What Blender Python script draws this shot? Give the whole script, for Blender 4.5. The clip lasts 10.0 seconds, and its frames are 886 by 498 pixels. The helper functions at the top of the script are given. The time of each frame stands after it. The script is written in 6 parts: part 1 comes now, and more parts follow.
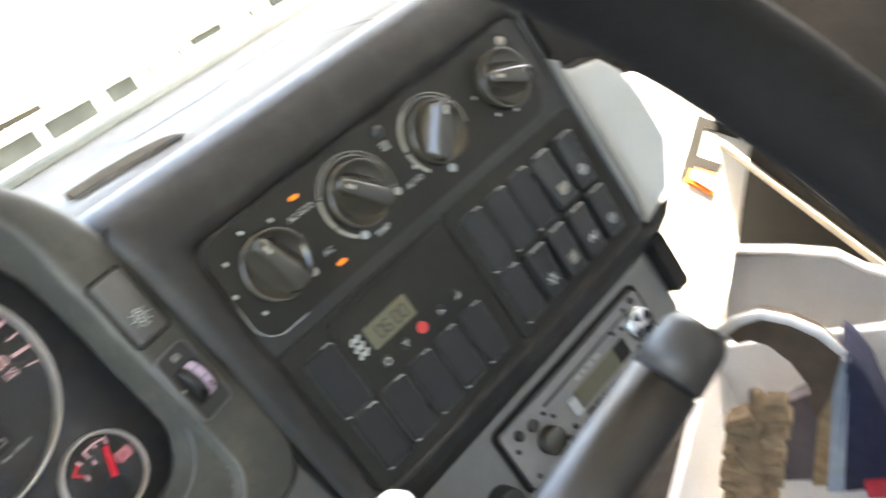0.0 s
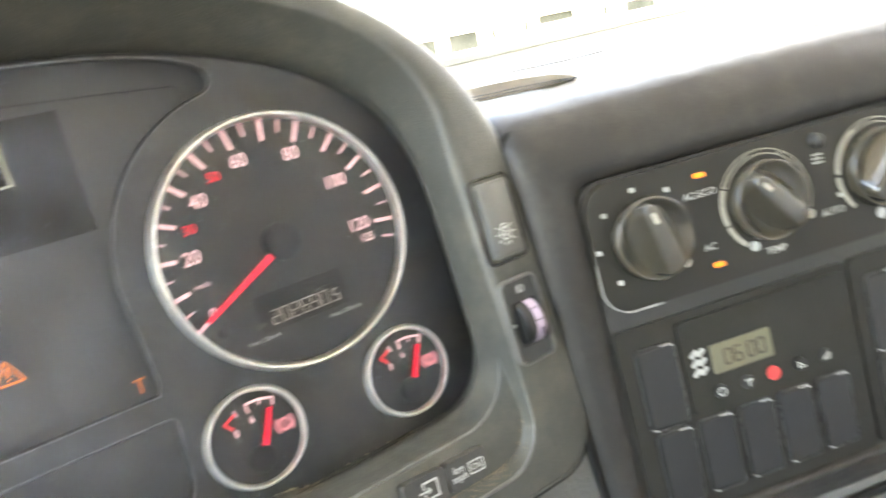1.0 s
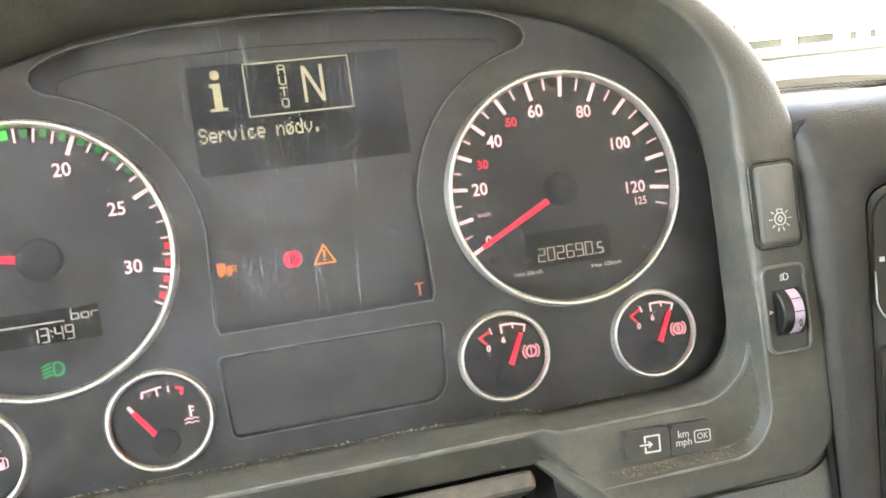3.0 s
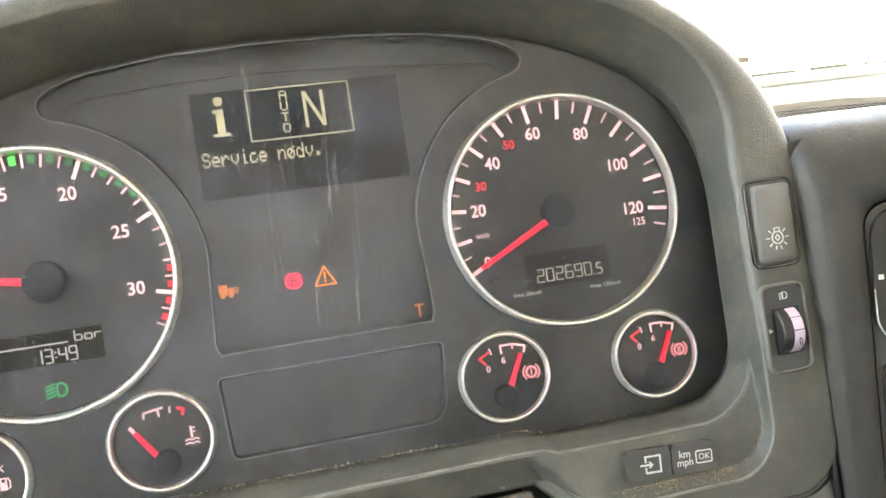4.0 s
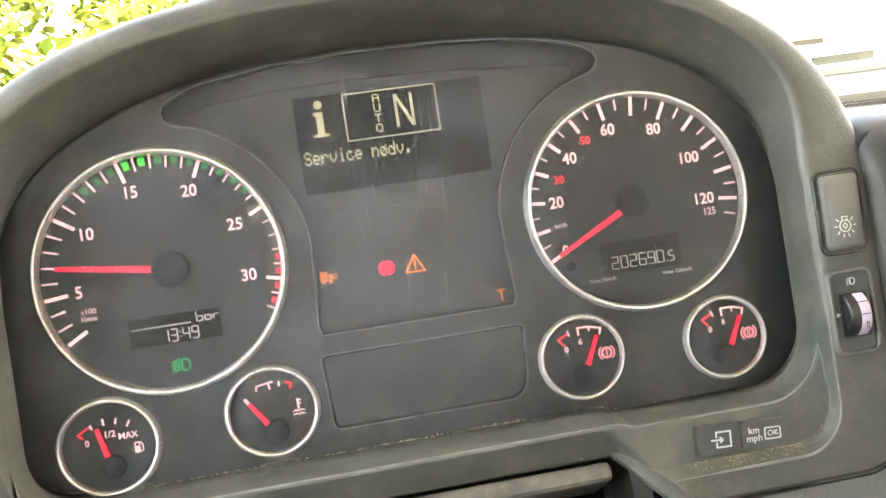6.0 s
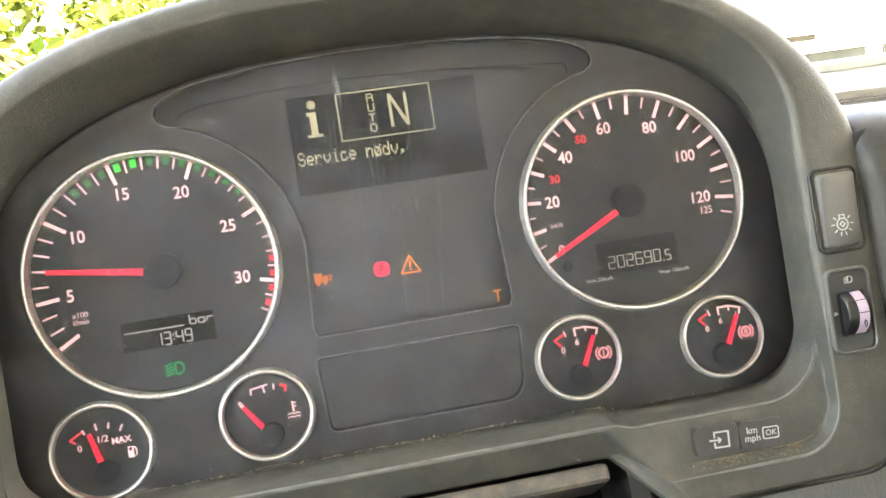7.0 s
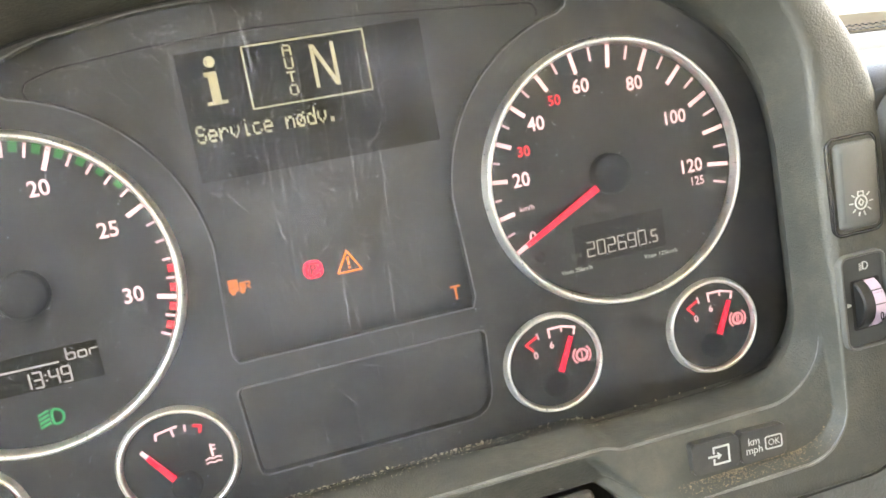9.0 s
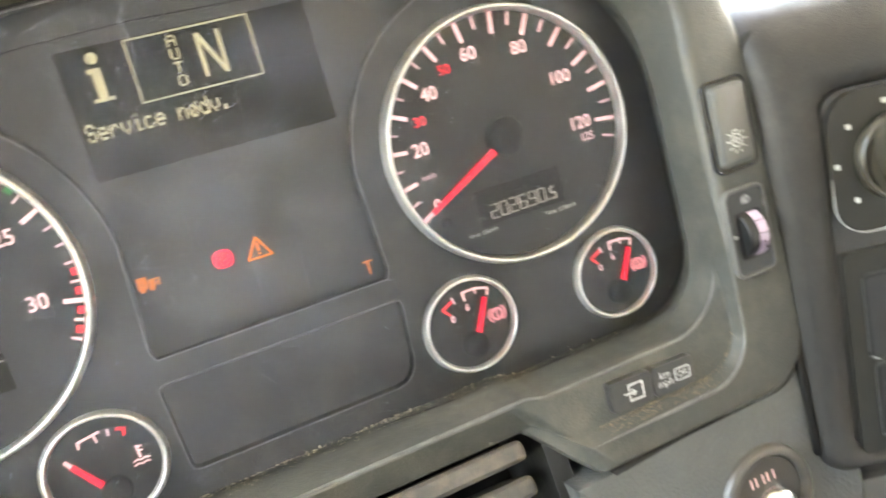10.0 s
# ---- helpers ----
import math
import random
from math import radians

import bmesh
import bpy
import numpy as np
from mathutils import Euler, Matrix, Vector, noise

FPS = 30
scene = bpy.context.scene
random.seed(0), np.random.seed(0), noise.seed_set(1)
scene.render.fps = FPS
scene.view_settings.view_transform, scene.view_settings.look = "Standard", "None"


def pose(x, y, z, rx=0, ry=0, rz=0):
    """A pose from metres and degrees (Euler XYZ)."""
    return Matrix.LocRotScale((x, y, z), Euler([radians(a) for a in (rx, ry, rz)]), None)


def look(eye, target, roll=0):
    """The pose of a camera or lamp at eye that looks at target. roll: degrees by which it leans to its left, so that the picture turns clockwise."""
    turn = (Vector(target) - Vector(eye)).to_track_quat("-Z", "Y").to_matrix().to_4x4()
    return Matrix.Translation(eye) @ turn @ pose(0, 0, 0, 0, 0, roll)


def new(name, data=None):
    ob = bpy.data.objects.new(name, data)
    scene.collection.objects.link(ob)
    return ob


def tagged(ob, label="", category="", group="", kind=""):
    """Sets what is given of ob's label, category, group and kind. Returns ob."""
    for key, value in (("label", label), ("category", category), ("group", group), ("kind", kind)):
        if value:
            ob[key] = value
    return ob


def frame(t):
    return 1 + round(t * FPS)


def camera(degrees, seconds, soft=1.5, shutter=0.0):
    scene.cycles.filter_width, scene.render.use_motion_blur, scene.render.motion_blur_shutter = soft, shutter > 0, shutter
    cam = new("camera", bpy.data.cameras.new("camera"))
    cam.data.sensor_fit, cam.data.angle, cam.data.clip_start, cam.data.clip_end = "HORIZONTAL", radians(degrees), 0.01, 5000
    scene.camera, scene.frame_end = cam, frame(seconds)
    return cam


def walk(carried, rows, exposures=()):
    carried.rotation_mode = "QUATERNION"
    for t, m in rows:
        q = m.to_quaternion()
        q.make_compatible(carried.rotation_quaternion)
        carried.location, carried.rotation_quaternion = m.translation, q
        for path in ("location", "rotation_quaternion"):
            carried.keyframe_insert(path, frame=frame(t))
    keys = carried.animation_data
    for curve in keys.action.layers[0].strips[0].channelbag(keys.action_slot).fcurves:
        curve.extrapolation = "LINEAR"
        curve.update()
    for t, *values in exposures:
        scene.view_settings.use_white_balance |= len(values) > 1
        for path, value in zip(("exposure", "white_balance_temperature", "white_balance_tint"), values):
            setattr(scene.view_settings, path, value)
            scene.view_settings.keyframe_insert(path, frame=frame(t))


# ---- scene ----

# ------------------------------------------------------------------ camera and walk
# DASH is the frame of the instrument cluster: x to the right, y into the dashboard, z up along its face.
EYE_LINE = 1.9
DASH = pose(0, 0, EYE_LINE, -10, 0, 0)
cam = camera(58.75, 10.0, soft=1.5, shutter=0.5)
ROWS = [
    (0.0, 0.0014, -0.4368, 0.0106, 71.79, 36.26, -59.93),
    (0.5, -0.0022, -0.3949, 0.0112, 80.90, 27.33, -44.94),
    (1.0, -0.0142, -0.3561, 0.0155, 83.65, 17.36, -34.57),
    (1.5, -0.0261, -0.3412, 0.0173, 83.64, 10.96, -24.70),
    (2.0, -0.0186, -0.3490, 0.0051, 83.64, 7.79, -18.91),
    (2.5, -0.0229, -0.3768, 0.0026, 85.54, 7.51, -14.57),
    (4.0, -0.0143, -0.3971, -0.0094, 90.08, 8.37, -11.09),
    (4.5, -0.0172, -0.3988, -0.0085, 90.79, 8.47, -10.85),
    (5.0, -0.0241, -0.4160, -0.0038, 90.71, 8.76, -8.71),
    (5.5, -0.0263, -0.4284, -0.0090, 90.39, 8.75, -6.76),
    (6.0, -0.0305, -0.4284, -0.0080, 89.99, 8.60, -6.49),
    (7.5, -0.0303, -0.4170, -0.0042, 89.49, 9.73, -7.83),
    (8.0, -0.0310, -0.3633, 0.0158, 86.21, 9.85, -10.81),
    (8.5, -0.0355, -0.3496, 0.0287, 83.30, 9.96, -12.69),
    (9.0, -0.0334, -0.3371, 0.0395, 80.83, 10.27, -14.53),
    (9.5, -0.0350, -0.3358, 0.0371, 79.83, 10.80, -15.69),
    (10.0, -0.0366, -0.3454, 0.0302, 78.75, 15.28, -22.07),
]
walk(cam, [(t, DASH @ pose(*row)) for t, *row in ROWS], exposures=[(0.0, 5.09, 8150, 10), (0.5, 5.60, 8500, 10), (1.0, 5.87, 8800, 10), (2.5, 5.96, 9100, 10), (4.5, 5.80, 9200, 10), (5.5, 5.87, 9300, 10), (7.5, 5.77, 9400, 10), (8.0, 5.82, 9400, 10), (9.0, 5.94, 9400, 10), (10.0, 5.96, 9400, 10)])

# ------------------------------------------------------------------ daylight
world = bpy.data.worlds.new("daylight")
scene.world = world
world.use_nodes = True
wn = world.node_tree
sky = wn.nodes.new("ShaderNodeTexSky")
sky.sky_type = "NISHITA"
sky.sun_disc = False
SUN_ELEVATION, SUN_AZIMUTH = radians(60), radians(140)      # azimuth clockwise from straight ahead
sky.sun_elevation = SUN_ELEVATION
sky.sun_rotation = SUN_AZIMUTH
sky.air_density, sky.dust_density, sky.ozone_density = 1.0, 3.5, 1.0
wn.links.new(sky.outputs[0], wn.nodes["Background"].inputs[0])
wn.nodes["Background"].inputs[1].default_value = 0.15
sun_data = bpy.data.lights.new("sun", "SUN")
sun_data.energy, sun_data.angle, sun_data.color = 3.0, radians(0.6), (1.0, 0.95, 0.87)
sun = new("sun", sun_data)
sun_from = Vector((math.sin(SUN_AZIMUTH) * math.cos(SUN_ELEVATION), math.cos(SUN_AZIMUTH) * math.cos(SUN_ELEVATION), math.sin(SUN_ELEVATION)))
sun.matrix_world = look(sun_from * 30, (0, 0, 0))


# ------------------------------------------------------------------ materials
def mat(name, col, rough=0.5, metal=0.0, var=0.2, scale=25.0, bump=0.0, bscale=900.0, spec=0.5,
        dust=0.0, dust_col=(0.33, 0.31, 0.27), dust_scale=14.0, emit=None, power=0.0, coat=0.0, rvar=0.12, worn=0.0):
    m = bpy.data.materials.new(name)
    m.use_nodes = True
    nt = m.node_tree
    p = nt.nodes["Principled BSDF"]
    p.inputs["Metallic"].default_value = metal
    p.inputs["Specular IOR Level"].default_value = spec
    p.inputs["Coat Weight"].default_value = coat
    co = nt.nodes.new("ShaderNodeTexCoord")
    n1 = nt.nodes.new("ShaderNodeTexNoise")
    n1.inputs["Scale"].default_value, n1.inputs["Detail"].default_value = scale, 5
    nt.links.new(co.outputs["Object"], n1.inputs["Vector"])
    ramp = nt.nodes.new("ShaderNodeMapRange")
    ramp.inputs["From Min"].default_value, ramp.inputs["From Max"].default_value = 0.25, 0.75
    ramp.inputs["To Min"].default_value, ramp.inputs["To Max"].default_value = 1 - var, 1 + var
    nt.links.new(n1.outputs["Fac"], ramp.inputs["Value"])
    mul = nt.nodes.new("ShaderNodeVectorMath")
    mul.operation = "SCALE"
    mul.inputs[0].default_value = col
    nt.links.new(ramp.outputs[0], mul.inputs["Scale"])
    colour = mul.outputs[0]
    rr = nt.nodes.new("ShaderNodeMapRange")
    rr.inputs["To Min"].default_value, rr.inputs["To Max"].default_value = max(0.02, rough - rvar), min(1, rough + rvar)
    n2 = nt.nodes.new("ShaderNodeTexNoise")
    n2.inputs["Scale"].default_value, n2.inputs["Detail"].default_value = scale * 6, 4
    nt.links.new(co.outputs["Object"], n2.inputs["Vector"])
    nt.links.new(n2.outputs["Fac"], rr.inputs["Value"])
    nt.links.new(rr.outputs[0], p.inputs["Roughness"])
    if dust:
        nd = nt.nodes.new("ShaderNodeTexNoise")
        nd.inputs["Scale"].default_value, nd.inputs["Detail"].default_value = dust_scale, 8
        nd.inputs["Roughness"].default_value = 0.72
        nt.links.new(co.outputs["Object"], nd.inputs["Vector"])
        dr = nt.nodes.new("ShaderNodeMapRange")
        dr.inputs["From Min"].default_value, dr.inputs["From Max"].default_value = 0.46, 0.78
        dr.inputs["To Max"].default_value = dust
        nt.links.new(nd.outputs["Fac"], dr.inputs["Value"])
        mix = nt.nodes.new("ShaderNodeMix")
        mix.data_type = "RGBA"
        nt.links.new(dr.outputs[0], mix.inputs[0])
        nt.links.new(colour, mix.inputs[6])
        mix.inputs[7].default_value = (*dust_col, 1)
        colour = mix.outputs[2]
    # Convex edges lightened: wear, and a painted stand-in for edge highlights.
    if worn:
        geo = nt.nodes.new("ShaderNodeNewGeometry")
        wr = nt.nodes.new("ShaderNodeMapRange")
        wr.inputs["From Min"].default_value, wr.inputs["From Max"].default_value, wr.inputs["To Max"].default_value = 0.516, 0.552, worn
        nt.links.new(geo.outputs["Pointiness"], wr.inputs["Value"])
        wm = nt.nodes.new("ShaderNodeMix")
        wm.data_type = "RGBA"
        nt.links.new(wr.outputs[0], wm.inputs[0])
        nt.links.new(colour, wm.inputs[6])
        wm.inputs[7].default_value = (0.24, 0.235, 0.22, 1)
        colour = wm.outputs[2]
    nt.links.new(colour, p.inputs["Base Color"])
    if bump:
        nb = nt.nodes.new("ShaderNodeTexNoise")
        nb.inputs["Scale"].default_value, nb.inputs["Detail"].default_value = bscale, 3
        nt.links.new(co.outputs["Object"], nb.inputs["Vector"])
        b = nt.nodes.new("ShaderNodeBump")
        b.inputs["Strength"].default_value, b.inputs["Distance"].default_value = bump, 0.0006
        nt.links.new(nb.outputs["Fac"], b.inputs["Height"])
        nt.links.new(b.outputs[0], p.inputs["Normal"])
    if emit:
        p.inputs["Emission Color"].default_value = (*emit, 1)
        p.inputs["Emission Strength"].default_value = power
    return m


def lens_material(name, dust=0.10, rough=0.14, ior=1.14):
    """Clear moulded plastic with dust, specks, wiped streaks and fine scratches, and reflected haze painted in."""
    m = bpy.data.materials.new(name)
    m.use_nodes = True
    nt = m.node_tree
    nt.nodes.remove(nt.nodes["Principled BSDF"])
    make, link = nt.nodes.new, nt.links.new
    clear, gloss, veil = make("ShaderNodeBsdfTransparent"), make("ShaderNodeBsdfGlossy"), make("ShaderNodeBsdfDiffuse")
    gloss.inputs["Roughness"].default_value = rough
    # Bluish veil colour paints in reflected sky light along with the dust.
    veil.inputs["Color"].default_value = (0.41, 0.44, 0.52, 1)
    fr = make("ShaderNodeFresnel")
    fr.inputs["IOR"].default_value = ior
    m1, m2 = make("ShaderNodeMixShader"), make("ShaderNodeMixShader")
    link(fr.outputs[0], m1.inputs[0])
    link(clear.outputs[0], m1.inputs[1])
    link(gloss.outputs[0], m1.inputs[2])
    co, sx, flat = make("ShaderNodeTexCoord"), make("ShaderNodeSeparateXYZ"), make("ShaderNodeCombineXYZ")
    link(co.outputs["Object"], sx.inputs[0])
    link(sx.outputs[0], flat.inputs[0])
    link(sx.outputs[2], flat.inputs[1])

    def ranged(socket, lo, hi, a, b):
        n = make("ShaderNodeMapRange")
        n.inputs["From Min"].default_value, n.inputs["From Max"].default_value = lo, hi
        n.inputs["To Min"].default_value, n.inputs["To Max"].default_value = a, b
        link(socket, n.inputs["Value"])
        return n.outputs[0]

    def calc(kind, a, b):
        n = make("ShaderNodeMath")
        n.operation = kind
        link(a, n.inputs[0])
        link(b, n.inputs[1])
        return n.outputs[0]

    def grain(sx_, sz, turn, detail, lo, hi, amount, rough_=0.6, base=0.0):
        mp, n = make("ShaderNodeMapping"), make("ShaderNodeTexNoise")
        mp.vector_type = "TEXTURE"
        mp.inputs["Scale"].default_value = (1 / sx_, 1 / sz, 1)
        mp.inputs["Rotation"].default_value = (0, 0, radians(turn))
        link(flat.outputs[0], mp.inputs["Vector"])
        n.noise_dimensions = "2D"
        n.inputs["Scale"].default_value, n.inputs["Detail"].default_value, n.inputs["Roughness"].default_value = 1.0, detail, rough_
        link(mp.outputs[0], n.inputs["Vector"])
        return ranged(n.outputs["Fac"], lo, hi, base, amount)

    def specks(scale, r0, r1, share, amount):
        n, pick = make("ShaderNodeTexVoronoi"), make("ShaderNodeSeparateColor")
        n.voronoi_dimensions = "2D"
        n.inputs["Scale"].default_value = scale
        link(flat.outputs[0], n.inputs["Vector"])
        link(n.outputs["Color"], pick.inputs[0])
        return calc("MULTIPLY", ranged(n.outputs["Distance"], r0, r1, amount, 0.0), ranged(pick.outputs[0], share, share + 0.02, 1.0, 0.0))

    patch = grain(34, 34, 10, 4, 0.40, 0.66, 1.0)
    middle = calc("MULTIPLY", ranged(sx.outputs[0], -0.075, -0.03, 0.15, 1.0), ranged(sx.outputs[0], 0.015, 0.055, 1.0, 0.1))
    total = grain(17, 15, 25, 9, 0.44, 0.80, dust * 0.42, 0.76, 0.003)
    total = calc("ADD", total, calc("MULTIPLY", grain(820, 820, 0, 2, 0.50, 0.74, dust * 1.1), patch))
    total = calc("ADD", total, calc("MULTIPLY", calc("MULTIPLY", grain(520, 15, 3, 3, 0.60, 0.76, dust * 1.05), patch), middle))
    total = calc("ADD", total, calc("MULTIPLY", grain(600, 11, -3, 2, 0.62, 0.76, dust * 0.8), middle))
    for turn in (38, -52, 75):
        total = calc("ADD", total, grain(560, 34, turn, 1, 0.790, 0.83, dust * 0.8))
    # Haze painted stronger left and centre, standing in for reflections in the cover.
    across = calc("MULTIPLY", ranged(sx.outputs[0], -0.10, -0.05, 0.85, 1.3), ranged(sx.outputs[0], 0.045, 0.10, 1.0, 0.33))
    total = calc("MULTIPLY", total, calc("MULTIPLY", across, calc("MAXIMUM", ranged(sx.outputs[2], -0.080, -0.045, 0.42, 1.0), middle)))
    for scale, r0, r1, share, amount in ((330, 0.04, 0.16, 0.24, 0.30), (120, 0.012, 0.045, 0.18, 0.7), (210, 0.02, 0.085, 0.15, 0.45)):
        total = calc("ADD", total, specks(scale, r0, r1, share, amount))
    nt.nodes[total.node.name].use_clamp = True
    link(total, m2.inputs[0])
    link(m1.outputs[0], m2.inputs[1])
    link(veil.outputs[0], m2.inputs[2])
    link(m2.outputs[0], nt.nodes["Material Output"].inputs[0])
    return m


def glass_material(name, tint=(0.96, 0.98, 0.96)):
    m = bpy.data.materials.new(name)
    m.use_nodes = True
    nt = m.node_tree
    nt.nodes.remove(nt.nodes["Principled BSDF"])
    clear, gloss, mixer, fr = (nt.nodes.new(k) for k in ("ShaderNodeBsdfTransparent", "ShaderNodeBsdfGlossy", "ShaderNodeMixShader", "ShaderNodeFresnel"))
    clear.inputs["Color"].default_value = (*tint, 1)
    gloss.inputs["Roughness"].default_value = 0.02
    fr.inputs["IOR"].default_value = 1.16
    nt.links.new(fr.outputs[0], mixer.inputs[0])
    nt.links.new(clear.outputs[0], mixer.inputs[1])
    nt.links.new(gloss.outputs[0], mixer.inputs[2])
    nt.links.new(mixer.outputs[0], nt.nodes["Material Output"].inputs[0])
    return m


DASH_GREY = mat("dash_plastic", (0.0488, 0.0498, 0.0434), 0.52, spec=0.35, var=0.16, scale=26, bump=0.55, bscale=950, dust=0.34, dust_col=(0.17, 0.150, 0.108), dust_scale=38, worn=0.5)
DASH_DARK = mat("dash_plastic_dark", (0.022, 0.0215, 0.020), 0.48, var=0.12, scale=18, bump=0.35, bscale=1500, dust=0.06)
HOUSING_GREY = mat("housing_plastic", (0.025, 0.0235, 0.0215), 0.48, spec=0.32, var=0.16, scale=16, bump=0.35, bscale=1100, dust=0.16, dust_col=(0.17, 0.155, 0.13), dust_scale=30)
DASH_TOP = mat("dash_top_plastic", (0.21, 0.205, 0.19), 0.85, var=0.10, scale=10, bump=0.4, bscale=900, spec=0.06, dust=0.5, dust_col=(0.30, 0.29, 0.26))
LIGHT_PLASTIC = mat("light_grey_plastic", (0.46, 0.47, 0.45), 0.5, var=0.08, scale=9, bump=0.25, bscale=900)
MASK_BLACK = mat("cluster_mask", (0.0172, 0.0163, 0.0160), 0.45, var=0.25, scale=40, dust=0.09, dust_scale=60)
MASK_EDGE_LIGHT = mat("mask_edge_light", (0.085, 0.085, 0.088), 0.32, var=0.8, scale=70)
PANEL_GREY = mat("back_panel_grey", (0.034, 0.0325, 0.031), 0.5, var=0.10, scale=30)
FACE_BLACK = mat("dial_face", (0.0158, 0.0145, 0.0148), 0.5, var=0.15, scale=40)
RIM_PLASTIC = mat("rim_plastic", (0.020, 0.021, 0.020), 0.32, var=0.2, scale=60, worn=0.30)
HUB_BLACK = mat("hub_plastic", (0.018, 0.018, 0.019), 0.60, var=0.15, scale=60, spec=0.3)
SATIN = mat("satin_ring", (0.82, 0.80, 0.76), 0.36, metal=0.85, var=0.08, scale=40)
SWITCH = mat("switch_plastic", (0.027, 0.028, 0.027), 0.50, var=0.15, scale=40, bump=0.15, bscale=2000)
BLANK = mat("switch_blank", (0.0115, 0.0117, 0.0117), 0.44, var=0.10, scale=40, rvar=0.03, bump=0.04, bscale=2000)
GLOSSY_BLACK = mat("glossy_black", (0.013, 0.013, 0.014), 0.22, var=0.2, scale=40)
KNOB = mat("knob_plastic", (0.042, 0.037, 0.027), 0.16, var=0.08, scale=60, rvar=0.04, spec=0.8)
PLATE = mat("climate_plate", (0.0175, 0.0160, 0.0125), 0.42, spec=0.30, var=0.08, scale=20, rvar=0.04)
PANEL_DARK = mat("switch_panel_plastic", (0.0200, 0.0192, 0.0160), 0.46, var=0.12, scale=18, spec=0.20, bump=0.25, bscale=1500, dust=0.03)
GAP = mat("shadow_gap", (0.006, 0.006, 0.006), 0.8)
MARK = mat("dial_marking", (0.36, 0.285, 0.31), 0.6, var=0.05, emit=(1.0, 0.56, 0.68), power=0.0155)
MARK_PINK = mat("dial_marking_pink", (0.32, 0.17, 0.20), 0.6, var=0.05, emit=(1.0, 0.34, 0.45), power=0.0135)
MARK_RED = mat("dial_marking_red", (0.35, 0.02, 0.03), 0.6, var=0.05, emit=(1.0, 0.04, 0.07), power=0.0165)
LAMP_GREEN = mat("green_lamp", (0.01, 0.16, 0.07), 0.5, var=0.02, emit=(0.0, 0.8, 0.25), power=0.0065)
MARK_GREEN = mat("dial_marking_green", (0.01, 0.10, 0.03), 0.6, var=0.05, emit=(0.05, 1.0, 0.2), power=0.0018)
GREEN_LIT = mat("green_segment_lit", (0.01, 0.25, 0.05), 0.5, var=0.02, emit=(0.0, 1.0, 0.1), power=0.015)
NEEDLE = mat("needle_red", (0.34, 0.008, 0.03), 0.5, var=0.03, emit=(1.0, 0.012, 0.055), power=0.0165)
PRINT = mat("white_print", (0.44, 0.44, 0.42), 0.6, var=0.06, scale=80)
LCD_BACK = mat("lcd_glass", (0.0084, 0.0068, 0.0036), 0.5, var=0.12, scale=90, spec=0.12)
LCD_TEXT = mat("lcd_pixels", (0.20, 0.19, 0.12), 0.6, var=0.05, emit=(1.0, 0.94, 0.58), power=0.0066)
LCD_SMALL = mat("lcd_segments", (0.22, 0.20, 0.19), 0.6, var=0.05, emit=(1.0, 0.85, 0.80), power=0.0042)
WARN_RED = mat("warning_red", (0.5, 0.02, 0.05), 0.5, var=0.02, emit=(1.0, 0.01, 0.07), power=0.0195)
WARN_AMBER = mat("warning_amber", (0.5, 0.15, 0.02), 0.5, var=0.02, emit=(1.0, 0.20, 0.015), power=0.0165)
WARN_DIM = mat("warning_amber_dim", (0.4, 0.14, 0.03), 0.5, var=0.02, emit=(1.0, 0.22, 0.03), power=0.0085)
DIM_PRINT = mat("dim_print", (0.075, 0.07, 0.065), 0.6, var=0.1, scale=90)
LED_AMBER = mat("led_amber", (0.8, 0.25, 0.02), 0.4, var=0.02, emit=(1.0, 0.20, 0.004), power=0.024)
CRUMB = mat("crumbs", (0.40, 0.35, 0.27), 0.8, var=0.4, scale=300)
DUSTY = mat("dusty_louvre", (0.062, 0.056, 0.048), 0.7, var=0.35, scale=40, dust=0.6, dust_col=(0.21, 0.165, 0.11), dust_scale=60)
LEATHER = mat("wheel_leather", (0.0065, 0.0058, 0.0055), 0.72, var=0.2, scale=30, bump=0.5, bscale=700, spec=0.22)
WHITE_PAINT = mat("white_paint", (0.80, 0.80, 0.78), 0.35, var=0.05, scale=6)
RUBBER = mat("black_rubber", (0.011, 0.0105, 0.010), 0.65, var=0.2, scale=20, spec=0.3)
LENS = lens_material("cluster_lens", dust=0.09)
SMOKED = lens_material("smoked_pane", dust=0.02, rough=0.30, ior=1.06)
GLASS = glass_material("window_glass")


# ------------------------------------------------------------------ building helpers
def thing(name, m=None, label="", category="", group="", kind=""):
    ob = new(name)
    ob.empty_display_size = 0.05
    if m is not None:
        ob.matrix_world = m
    return tagged(ob, label, category, group, kind)


def part(name, bm, material, parent=None, label="", smooth=False, m=None, fix=True):
    if fix:
        bmesh.ops.recalc_face_normals(bm, faces=bm.faces)
    me = bpy.data.meshes.new(name)
    bm.to_mesh(me)
    bm.free()
    if smooth:
        for p in me.polygons:
            p.use_smooth = True
    me.materials.append(material)
    ob = new(name, me)
    if parent is not None:
        ob.parent = parent
    if m is not None:
        ob.matrix_local = m
    return tagged(ob, label)


def bevel_all(bm, w, seg=2, angle=30):
    edges = [e for e in bm.edges if len(e.link_faces) == 2 and e.calc_face_angle(0) > radians(angle)]
    if w > 0 and edges:
        bmesh.ops.bevel(bm, geom=edges, offset=w, segments=seg, affect="EDGES", profile=0.6, clamp_overlap=True)


